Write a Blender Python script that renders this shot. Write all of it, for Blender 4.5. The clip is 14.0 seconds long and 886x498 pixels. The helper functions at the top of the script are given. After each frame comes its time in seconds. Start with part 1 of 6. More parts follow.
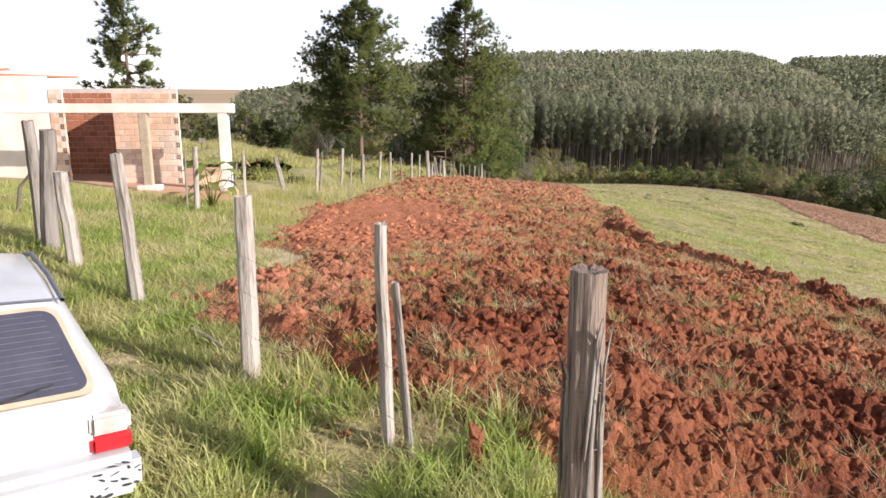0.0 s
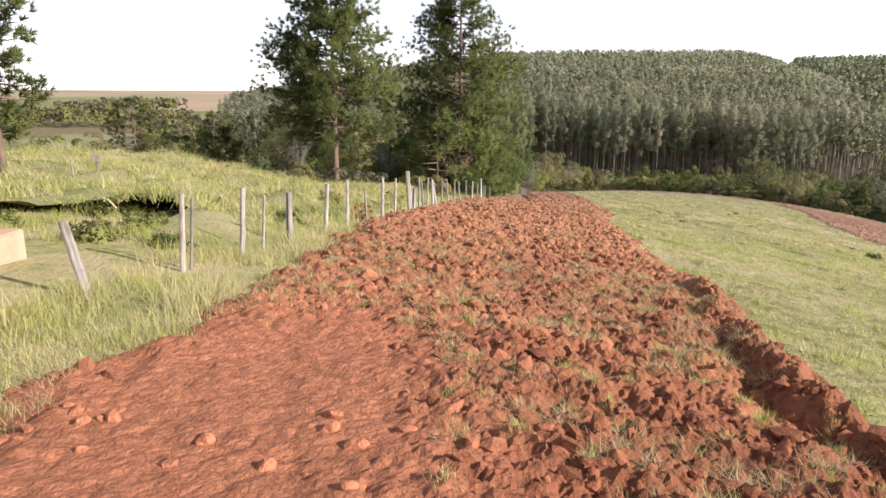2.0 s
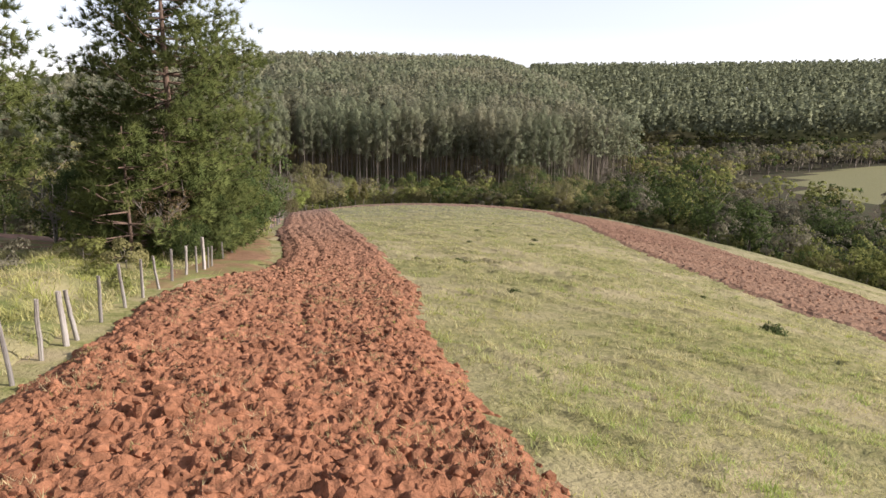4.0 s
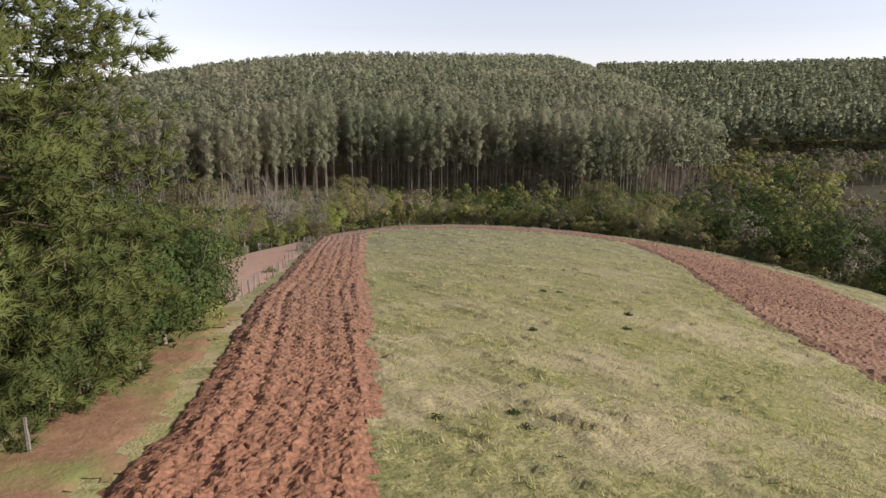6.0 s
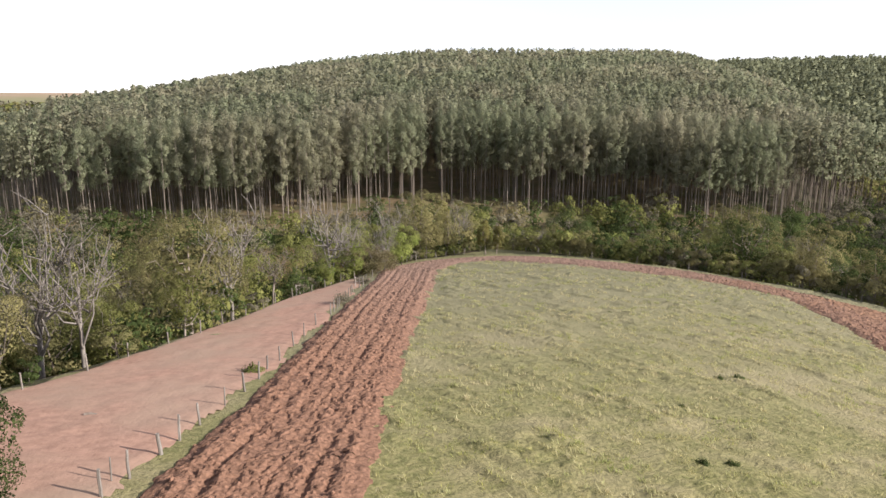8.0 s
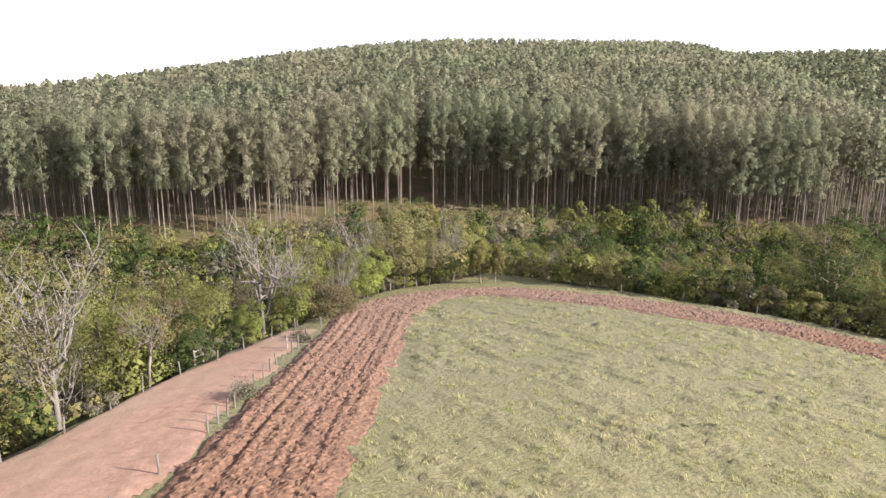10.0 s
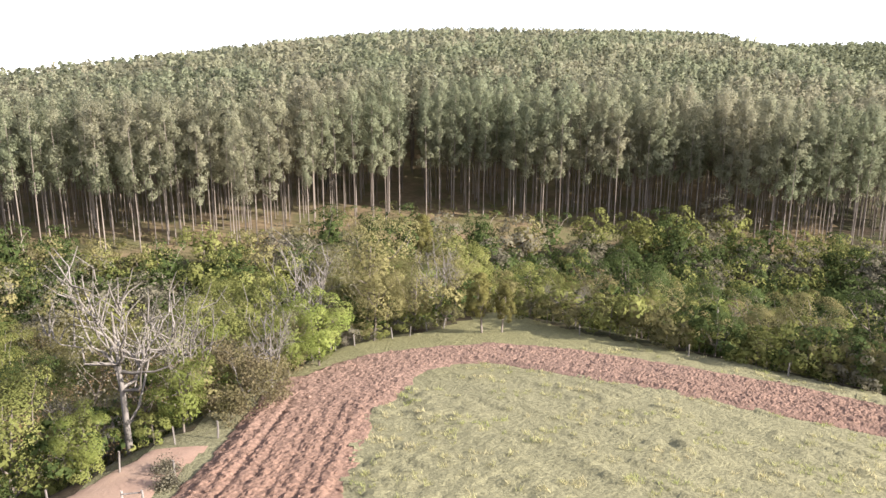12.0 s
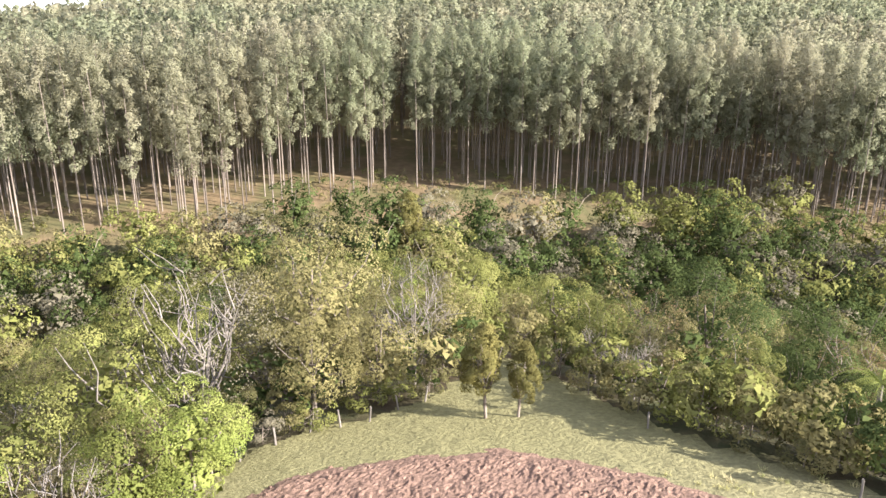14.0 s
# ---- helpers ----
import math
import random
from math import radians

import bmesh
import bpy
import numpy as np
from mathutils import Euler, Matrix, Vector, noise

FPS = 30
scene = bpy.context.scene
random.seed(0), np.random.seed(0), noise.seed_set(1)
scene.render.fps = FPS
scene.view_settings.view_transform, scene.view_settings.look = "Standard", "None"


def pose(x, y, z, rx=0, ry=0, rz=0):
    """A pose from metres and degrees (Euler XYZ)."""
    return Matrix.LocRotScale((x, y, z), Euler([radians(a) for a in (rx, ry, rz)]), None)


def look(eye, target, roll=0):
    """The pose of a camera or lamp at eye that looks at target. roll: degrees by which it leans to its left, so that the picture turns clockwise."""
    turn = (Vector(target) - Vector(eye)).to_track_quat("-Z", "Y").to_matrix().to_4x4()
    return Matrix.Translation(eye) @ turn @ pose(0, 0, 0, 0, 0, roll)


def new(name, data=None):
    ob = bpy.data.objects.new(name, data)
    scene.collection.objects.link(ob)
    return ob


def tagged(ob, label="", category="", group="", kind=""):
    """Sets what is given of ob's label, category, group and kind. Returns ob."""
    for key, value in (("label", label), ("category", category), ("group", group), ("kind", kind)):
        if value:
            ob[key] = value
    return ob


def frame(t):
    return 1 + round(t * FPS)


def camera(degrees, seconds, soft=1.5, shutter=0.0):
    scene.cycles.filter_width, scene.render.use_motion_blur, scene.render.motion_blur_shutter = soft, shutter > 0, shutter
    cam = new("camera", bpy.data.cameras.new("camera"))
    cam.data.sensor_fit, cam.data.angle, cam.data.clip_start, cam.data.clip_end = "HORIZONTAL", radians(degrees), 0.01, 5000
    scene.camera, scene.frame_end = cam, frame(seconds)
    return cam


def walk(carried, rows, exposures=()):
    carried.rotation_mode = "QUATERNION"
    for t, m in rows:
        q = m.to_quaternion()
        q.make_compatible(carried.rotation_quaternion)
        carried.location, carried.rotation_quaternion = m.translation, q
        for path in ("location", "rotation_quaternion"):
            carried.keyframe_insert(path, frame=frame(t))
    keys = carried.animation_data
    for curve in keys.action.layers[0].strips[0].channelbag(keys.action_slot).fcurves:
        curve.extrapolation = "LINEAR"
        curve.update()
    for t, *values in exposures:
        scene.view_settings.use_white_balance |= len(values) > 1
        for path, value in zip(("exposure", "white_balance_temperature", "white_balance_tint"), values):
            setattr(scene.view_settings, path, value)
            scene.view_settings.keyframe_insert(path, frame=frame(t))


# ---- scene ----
cam = camera(64.0, 14.0)
METRES, EYE, TILT, LEAN, TURN = 140.0, 3.0, -12.6, 0.0, 0.0
ROWS = [
    (0.0, 0.0, 0.0, 0.0, 0.0, 0.0, 0.0),
    (0.5, 0.0005, 0.009, 0.0019, -0.02, 0.04, 0.03),
    (1.0, 0.0011, 0.0246, 0.0053, -0.05, 0.05, 0.03),
    (1.5, 0.0021, 0.0459, 0.0099, -0.11, 0.05, -0.0),
    (2.0, 0.0035, 0.0725, 0.0156, -0.13, 0.08, 0.1),
    (2.5, 0.0053, 0.1037, 0.0223, -8.21, 0.02, 1.71),
    (3.0, 0.0084, 0.1378, 0.0298, -20.09, -0.52, 4.09),
    (3.2, 0.0101, 0.151, 0.0328, -19.8, -0.5, 4.05),
    (5.3, 0.0548, 0.2757, 0.0648, -15.75, -0.05, 3.53),
    (5.5, 0.0601, 0.2905, 0.0682, -14.36, -0.02, 3.25),
    (6.0, 0.0733, 0.3273, 0.0768, -14.1, -0.03, 3.19),
    (6.5, 0.0857, 0.3648, 0.0855, -11.98, 0.07, 2.75),
    (7.0, 0.0977, 0.4025, 0.0943, -12.01, 0.05, 2.7),
    (7.5, 0.1087, 0.4397, 0.1029, -8.94, 0.14, 2.06),
    (8.0, 0.1198, 0.4784, 0.1117, -5.93, 0.19, 1.39),
    (8.2, 0.1238, 0.4942, 0.1149, -5.95, 0.17, 1.37),
    (10.3, 0.1539, 0.6643, 0.1399, -6.0, -0.2, 1.1),
    (10.5, 0.1565, 0.6803, 0.1421, -6.0, -0.22, 1.09),
    (11.0, 0.1629, 0.7204, 0.1473, -6.0, -0.26, 1.08),
    (11.5, 0.1692, 0.7605, 0.1528, -5.98, -0.3, 1.06),
    (12.0, 0.1754, 0.8004, 0.1584, -5.98, -0.42, 1.04),
    (12.5, 0.1813, 0.8404, 0.1637, -5.99, -1.23, 1.0),
    (13.0, 0.1875, 0.88, 0.1695, -6.01, -1.59, 1.01),
    (13.5, 0.1936, 0.919, 0.1758, -6.02, -3.23, 1.03),
    (14.0, 0.1992, 0.9571, 0.184, -6.01, -4.03, 1.0),
]
walk(cam, [(t, pose(0, 0, EYE, TILT, LEAN, TURN) @ pose(METRES * x, METRES * y, METRES * z, 90 + pitch, roll, yaw)) for t, x, y, z, yaw, pitch, roll in ROWS],
     exposures=[(0.0, 0.70), (1.0, 0.78), (2.0, 0.84), (3.0, 0.74), (5.5, 0.38), (6.5, 0.26), (8.0, 0.74), (10.5, 1.2), (12.5, 1.58), (14.0, 1.88)])

# ---- world and sun ----
SUN_AZ, SUN_EL = 116.0, 25.0
world = bpy.data.worlds.new("sky")
scene.world = world
world.use_nodes = True
wn = world.node_tree.nodes
sky = wn.new("ShaderNodeTexSky")
sky.sky_type, sky.sun_disc = "NISHITA", False
sky.sun_elevation, sky.sun_rotation = radians(SUN_EL), radians(SUN_AZ)
sky.air_density, sky.dust_density, sky.ozone_density = 1.0, 0.25, 1.0
pale = wn.new("ShaderNodeHueSaturation")
pale.inputs["Saturation"].default_value = 0.35
world.node_tree.links.new(sky.outputs[0], pale.inputs["Color"])
haze = wn.new("ShaderNodeMix")
haze.data_type, haze.blend_type = "RGBA", "MULTIPLY"
haze.inputs["Factor"].default_value = 1.0
haze.inputs[7].default_value = (0.97, 0.955, 1.08, 1)
world.node_tree.links.new(pale.outputs[0], haze.inputs[6])
world.node_tree.links.new(haze.outputs[2], wn["Background"].inputs[0])
wn["Background"].inputs[1].default_value = 0.13
sun_data = bpy.data.lights.new("sun", "SUN")
sun_data.energy, sun_data.angle, sun_data.color = 5.0, radians(0.53), (1.0, 0.935, 0.90)
sun = new("sun", sun_data)
sun_from = Vector((math.sin(radians(SUN_AZ)) * math.cos(radians(SUN_EL)), math.cos(radians(SUN_AZ)) * math.cos(radians(SUN_EL)), math.sin(radians(SUN_EL))))
sun.matrix_world = look(sun_from * 400, (0, 0, 0))

# ---- materials ----
def surface(name, a, b, scale=1.0, c=None, patch=0.1, rough=0.9, bump=0.0, bump_scale=8.0, island=0.0, per_object=0.0, through_light=0.0, stretch=(1, 1, 1), metal=0.0, spec=0.12, local=False, shift=None, spots=()):
    """A procedural surface: grain between a and b, larger patches towards c, fine relief, and variation by piece."""
    m = bpy.data.materials.new(name)
    m.use_nodes = True
    nt = m.node_tree
    n, link = nt.nodes, nt.links.new
    bsdf = n["Principled BSDF"]
    if local:
        pos = n.new("ShaderNodeTexCoord").outputs["Object"]
    else:
        pos = n.new("ShaderNodeNewGeometry").outputs["Position"]
    mp = n.new("ShaderNodeMapping")
    mp.inputs["Scale"].default_value = stretch
    link(pos, mp.inputs["Vector"])

    def noise_at(s, detail=4.0):
        t = n.new("ShaderNodeTexNoise")
        t.inputs["Scale"].default_value, t.inputs["Detail"].default_value, t.inputs["Roughness"].default_value = s, detail, 0.6
        link(mp.outputs[0], t.inputs["Vector"])
        return t.outputs["Fac"]

    def ramp(fac, lo, hi):
        r = n.new("ShaderNodeMapRange")
        r.inputs["From Min"].default_value, r.inputs["From Max"].default_value = lo, hi
        link(fac, r.inputs["Value"])
        return r.outputs[0]

    def mix(fac, x, y, mode="MIX"):
        k = n.new("ShaderNodeMix")
        k.data_type, k.blend_type = "RGBA", mode
        for sock, v in ((k.inputs["Factor"], fac), (k.inputs[6], x), (k.inputs[7], y)):
            if isinstance(v, (int, float)):
                sock.default_value = v
            elif isinstance(v, tuple):
                sock.default_value = (*v, 1)
            else:
                link(v, sock)
        return k.outputs[2]

    col = mix(ramp(noise_at(scale), 0.35, 0.65), a, b)
    if c:
        col = mix(ramp(noise_at(patch, 3.0), 0.42, 0.62), col, c)
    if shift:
        # soil and sward tones shift along y: drying, partly painted haze and exposure
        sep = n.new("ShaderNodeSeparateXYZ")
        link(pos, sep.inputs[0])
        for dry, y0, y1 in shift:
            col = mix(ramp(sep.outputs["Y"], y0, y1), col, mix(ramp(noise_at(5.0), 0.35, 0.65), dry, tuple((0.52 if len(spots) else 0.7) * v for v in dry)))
    for hue, centre, reach in spots:
        # a scraped, trodden and dried-out place in the soil
        off = n.new("ShaderNodeMapping")
        off.inputs["Location"].default_value = tuple(-p / r for p, r in zip(centre, reach))
        off.inputs["Scale"].default_value = tuple(1 / r for r in reach)
        link(pos, off.inputs["Vector"])
        far = n.new("ShaderNodeVectorMath")
        far.operation = "LENGTH"
        link(off.outputs[0], far.inputs[0])
        wob = n.new("ShaderNodeMath")
        wob.operation = "ADD"
        link(far.outputs["Value"], wob.inputs[0])
        link(noise_at(1.3), wob.inputs[1])
        col = mix(ramp(wob.outputs[0], 1.75, 1.0), col, mix(ramp(noise_at(9.0), 0.35, 0.65), hue, tuple(0.6 * v for v in hue)))
    if island:
        geo = n.new("ShaderNodeNewGeometry")
        hsv = n.new("ShaderNodeHueSaturation")
        link(ramp(geo.outputs["Random Per Island"], 0, 1), hsv.inputs["Value"])
        r = hsv.inputs["Value"].links[0].from_node
        r.inputs["To Min"].default_value, r.inputs["To Max"].default_value = 1 - island, 1 + island
        link(col, hsv.inputs["Color"])
        col = hsv.outputs[0]
    if per_object:
        info = n.new("ShaderNodeObjectInfo")
        hsv = n.new("ShaderNodeHueSaturation")
        link(ramp(info.outputs["Random"], 0, 1), hsv.inputs["Value"])
        r = hsv.inputs["Value"].links[0].from_node
        r.inputs["To Min"].default_value, r.inputs["To Max"].default_value = 1 - per_object, 1 + per_object
        link(col, hsv.inputs["Color"])
        col = hsv.outputs[0]
    link(col, bsdf.inputs["Base Color"])
    bsdf.inputs["Roughness"].default_value, bsdf.inputs["Metallic"].default_value = rough, metal
    bsdf.inputs["Specular IOR Level"].default_value = spec
    if bump:
        bn = n.new("ShaderNodeBump")
        bn.inputs["Strength"].default_value, bn.inputs["Distance"].default_value = 1.0, bump
        link(noise_at(bump_scale, 6.0), bn.inputs["Height"])
        link(bn.outputs[0], bsdf.inputs["Normal"])
    if through_light:
        tr = n.new("ShaderNodeBsdfTranslucent")
        link(col, tr.inputs["Color"])
        ms = n.new("ShaderNodeMixShader")
        ms.inputs[0].default_value = through_light
        link(bsdf.outputs[0], ms.inputs[1])
        link(tr.outputs[0], ms.inputs[2])
        link(ms.outputs[0], n["Material Output"].inputs["Surface"])
    return m


M = {}
M["pasture"] = surface("pasture", (0.30, 0.265, 0.115), (0.15, 0.15, 0.05), 3.2, (0.34, 0.285, 0.155), 0.14, 0.95, 0.16, 5.0, stretch=(0.8, 1.1, 1), shift=(((0.272, 0.25, 0.14), 84.0, 132.0), ((0.265, 0.245, 0.118), 152.0, 164.0)))
M["meadow_turf"] = surface("meadow_turf", (0.15, 0.17, 0.052), (0.26, 0.245, 0.095), 3.0, (0.32, 0.275, 0.14), 0.3, 0.95, 0.08, 10.0)
M["lush"] = surface("lush_grass", (0.20, 0.20, 0.065), (0.36, 0.315, 0.14), 3.5, (0.43, 0.335, 0.20), 0.35, 0.95, 0.08, 10.0)
M["woods_floor"] = surface("woods_floor", (0.16, 0.118, 0.066), (0.235, 0.17, 0.097), 0.8, (0.13, 0.12, 0.055), 0.12, 0.95, 0.1, 4.0)
# undergrowth floor, coloured dark so the gaps under the trees read as shade
M["undergrowth"] = surface("undergrowth_shade_tone", (0.055, 0.062, 0.028), (0.095, 0.085, 0.045), 1.2, (0.075, 0.055, 0.035), 0.2, 0.95, 0.15, 3.0)
M["far_soil"] = surface("far_soil", (0.42, 0.27, 0.18), (0.36, 0.25, 0.17), 0.01, (0.25, 0.23, 0.12), 0.003, 0.95)
M["far_green"] = surface("far_green", (0.13, 0.15, 0.05), (0.20, 0.21, 0.08), 0.02, (0.24, 0.2, 0.1), 0.006, 0.95)
# farther stops hold some haze and exposure as well as drier soil
SOIL_DRY_HAZE = (((0.38, 0.168, 0.09), 8.0, 32.0), ((0.285, 0.158, 0.102), 40.0, 85.0), ((0.29, 0.188, 0.138), 105.0, 155.0))
SOIL_SPOT = (((0.43, 0.17, 0.09), (-1.25, 15.0, 0.3), (2.5, 7.0, 8.0)), ((0.43, 0.175, 0.10), (-2.0, 7.9, 0.6), (1.7, 1.8, 8.0)))
M["red_soil"] = surface("red_soil", (0.235, 0.073, 0.035), (0.085, 0.026, 0.015), 9.0, (0.29, 0.11, 0.054), 0.3, 0.95, 0.05, 26.0, shift=SOIL_DRY_HAZE, spots=SOIL_SPOT)
M["clod_soil"] = surface("clod_soil", (0.255, 0.083, 0.04), (0.105, 0.033, 0.018), 9.0, (0.305, 0.118, 0.058), 0.3, 0.95, 0.03, 40.0, island=0.32, shift=SOIL_DRY_HAZE, spots=SOIL_SPOT)
M["dry_soil"] = surface("dry_soil", (0.27, 0.155, 0.096), (0.16, 0.088, 0.055), 5.0, (0.25, 0.148, 0.093), 0.2, 0.95, 0.07, 12.0)
M["litter_soil"] = surface("litter_soil", (0.30, 0.17, 0.10), (0.22, 0.125, 0.07), 1.4, (0.20, 0.20, 0.07), 0.3, 0.95, 0.05, 5.0)
M["pale_soil"] = surface("pale_soil", (0.43, 0.262, 0.187), (0.32, 0.193, 0.137), 2.2, (0.365, 0.25, 0.178), 0.12, 0.95, 0.03, 6.0)
M["post_wood"] = surface("weathered_post_wood", (0.34, 0.295, 0.255), (0.13, 0.105, 0.085), 9.0, (0.37, 0.33, 0.29), 2.0, 0.85, 0.012, 30.0, per_object=0.3, stretch=(4, 4, 0.35), local=True)
M["euc_bark"] = surface("pale_eucalyptus_bark", (0.26, 0.218, 0.178), (0.16, 0.13, 0.103), 1.5, per_object=0.25, stretch=(1, 1, 0.2))
M["euc_leaf"] = surface("eucalyptus_leaves", (0.24, 0.262, 0.155), (0.31, 0.317, 0.196), 0.35, (0.335, 0.312, 0.205), 0.03, 0.75, spec=0.06, island=0.06, per_object=0.12, through_light=0.5)
# dimmer copy of euc_leaf: the second hill's shade is put into its colour
M["euc_leaf_shade"] = surface("shaded_eucalyptus_leaves", (0.20, 0.215, 0.125), (0.26, 0.265, 0.16), 0.2, rough=0.75, spec=0.06, island=0.1, through_light=0.3)
M["bark"] = surface("grey_bark", (0.26, 0.22, 0.18), (0.14, 0.11, 0.085), 4.0, rough=0.9, per_object=0.3, stretch=(1, 1, 0.3))
M["pale_bark"] = surface("bleached_bark", (0.25, 0.222, 0.19), (0.15, 0.13, 0.11), 4.0, rough=0.9, stretch=(1, 1, 0.3))
M["pine_bark"] = surface("pine_bark", (0.20, 0.13, 0.095), (0.12, 0.085, 0.065), 6.0, rough=0.95, stretch=(1, 1, 0.3))
LEAF = {
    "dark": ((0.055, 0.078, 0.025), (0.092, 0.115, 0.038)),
    "mid": ((0.175, 0.19, 0.055), (0.26, 0.255, 0.085)),
    "olive": ((0.21, 0.19, 0.08), (0.275, 0.24, 0.105)),
    "conifer": ((0.16, 0.15, 0.05), (0.21, 0.185, 0.065)),
    "bright": ((0.185, 0.222, 0.055), (0.262, 0.28, 0.082)),
    "yellow": ((0.19, 0.175, 0.075), (0.16, 0.15, 0.065)),
    "grey": ((0.22, 0.195, 0.135), (0.17, 0.155, 0.10)),
    "blush": ((0.27, 0.215, 0.125), (0.22, 0.195, 0.09)),
    "russet": ((0.26, 0.175, 0.09), (0.21, 0.155, 0.08)),
    "pine": ((0.09, 0.112, 0.036), (0.16, 0.172, 0.055)),
}
for key, (a, b) in LEAF.items():
    M[key] = surface(key + "_leaves", a, b, 0.8, rough=0.75, spec=0.06, island=0.08, per_object=0.22, through_light=0.4)
M["grass_blade"] = surface("green_grass_blades", (0.35, 0.375, 0.095), (0.50, 0.47, 0.17), 1.5, (0.58, 0.50, 0.26), 0.5, 0.7, island=0.25, through_light=0.5)
M["lush_blade"] = surface("lush_grass_blades", (0.28, 0.37, 0.075), (0.44, 0.475, 0.15), 2.5, (0.56, 0.51, 0.25), 0.9, 0.55, island=0.3, through_light=0.5, spec=0.25)
M["straw"] = surface("dry_grass_blades", (0.62, 0.53, 0.32), (0.50, 0.46, 0.24), 1.5, (0.36, 0.38, 0.14), 0.4, 0.8, island=0.25, through_light=0.5)
M["bleached_straw"] = surface("bleached_straw", (0.80, 0.69, 0.50), (0.66, 0.56, 0.37), 3.0, (0.58, 0.50, 0.28), 1.2, 0.8, island=0.2, through_light=0.4)
M["dead_turf"] = surface("uprooted_dead_grass", (0.60, 0.45, 0.27), (0.46, 0.36, 0.19), 2.0, (0.42, 0.37, 0.17), 0.9, 0.85, island=0.25, through_light=0.4)
M["rust_leaf"] = surface("rust_leaves", (0.42, 0.15, 0.05), (0.30, 0.13, 0.06), 3.0, rough=0.8, spec=0.06, island=0.2, through_light=0.4)
M["render_white"] = surface("white_plaster", (0.78, 0.75, 0.70), (0.70, 0.66, 0.60), 2.0, (0.66, 0.58, 0.5), 0.5, 0.85, 0.004, 30.0)
M["mortar"] = surface("mortar", (0.62, 0.54, 0.47), (0.52, 0.44, 0.38), 5.0, rough=0.95, bump=0.004, bump_scale=40.0)
# front bricks are paler, recess bricks redder and darker
M["brick_pale"] = surface("pale_clay_brick", (0.66, 0.42, 0.29), (0.56, 0.33, 0.22), 6.0, (0.62, 0.48, 0.38), 0.9, 0.9, per_object=0.16, bump=0.003, bump_scale=40.0)
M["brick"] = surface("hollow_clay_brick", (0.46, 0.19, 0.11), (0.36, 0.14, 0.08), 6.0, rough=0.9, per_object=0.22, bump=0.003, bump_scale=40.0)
M["brick_hole"] = surface("brick_hole", (0.12, 0.05, 0.03), (0.08, 0.03, 0.02), 6.0)
M["tile"] = surface("roof_tile", (0.36, 0.17, 0.10), (0.24, 0.12, 0.08), 5.0, rough=0.9, per_object=0.2)
M["floor_screed"] = surface("dusty_floor", (0.52, 0.32, 0.22), (0.45, 0.26, 0.17), 2.0, rough=0.95)
M["car_paint"] = surface("white_car_paint", (0.46, 0.46, 0.47), (0.43, 0.43, 0.43), 3.0, (0.39, 0.375, 0.355), 1.2, 0.22, spec=0.5)
M["car_glass"] = surface("tinted_glass", (0.05, 0.05, 0.07), (0.07, 0.07, 0.09), 3.0, rough=0.08, spec=0.6)
M["rubber"] = surface("black_rubber", (0.03, 0.03, 0.03), (0.05, 0.05, 0.05), 8.0, rough=0.8)
M["trim_beige"] = surface("faded_trim", (0.45, 0.36, 0.26), (0.36, 0.28, 0.20), 8.0, rough=0.7)
M["lens_red"] = surface("red_lens", (0.55, 0.02, 0.03), (0.48, 0.015, 0.02), 6.0, rough=0.25, spec=0.6)
M["gutter"] = surface("grey_gutter_strip", (0.16, 0.16, 0.19), (0.11, 0.11, 0.13), 10.0, rough=0.5)
M["heater"] = surface("heater_wire", (0.22, 0.19, 0.20), (0.16, 0.14, 0.15), 10.0, rough=0.5)
M["lens_clear"] = surface("clear_lens", (0.55, 0.48, 0.44), (0.42, 0.36, 0.33), 10.0, rough=0.25, spec=0.6)
M["old_post"] = surface("dark_weathered_wood", (0.46, 0.36, 0.30), (0.10, 0.07, 0.057), 13.0, (0.34, 0.25, 0.20), 1.5, 0.9, 0.03, 30.0, stretch=(5, 5, 0.25), local=True)
M["wire"] = surface("rusty_wire", (0.22, 0.18, 0.15), (0.14, 0.11, 0.09), 20.0, rough=0.6, metal=0.6)
M["metal_rim"] = surface("steel_rim", (0.4, 0.4, 0.4), (0.3, 0.3, 0.3), 8.0, rough=0.45, metal=0.8)

# ---- mesh helpers ----
def mesh_of(name, verts, faces, mats, face_mat=None, smooth=False, normals=None):
    """A mesh from arrays of vertices and of quads or triangles."""
    verts, faces = np.asarray(verts, np.float32), np.asarray(faces, np.int32)
    me = bpy.data.meshes.new(name)
    n, k = faces.shape
    me.vertices.add(len(verts))
    me.vertices.foreach_set("co", verts.ravel())
    me.loops.add(n * k)
    me.loops.foreach_set("vertex_index", faces.ravel())
    me.polygons.add(n)
    me.polygons.foreach_set("loop_start", np.arange(0, n * k, k, dtype=np.int32))
    for m in mats if isinstance(mats, (list, tuple)) else [mats]:
        me.materials.append(m)
    if face_mat is not None:
        me.polygons.foreach_set("material_index", np.asarray(face_mat, np.int32))
    me.polygons.foreach_set("use_smooth", np.full(n, smooth))
    me.update(calc_edges=True)
    if normals is not None:
        me.polygons.foreach_set("use_smooth", np.full(n, True))
        me.normals_split_custom_set_from_vertices(np.asarray(normals, np.float32))
    return me


def part(name, bm, material, parent=None, label="", smooth=False):
    """Links a bmesh as one mesh object under a thing or a part."""
    me = bpy.data.meshes.new(name)
    for f in bm.faces:
        f.smooth = smooth
    bm.to_mesh(me)
    bm.free()
    me.materials.append(material)
    ob = new(name, me)
    if parent:
        ob.parent = parent
    if label:
        ob["label"] = label
    return ob


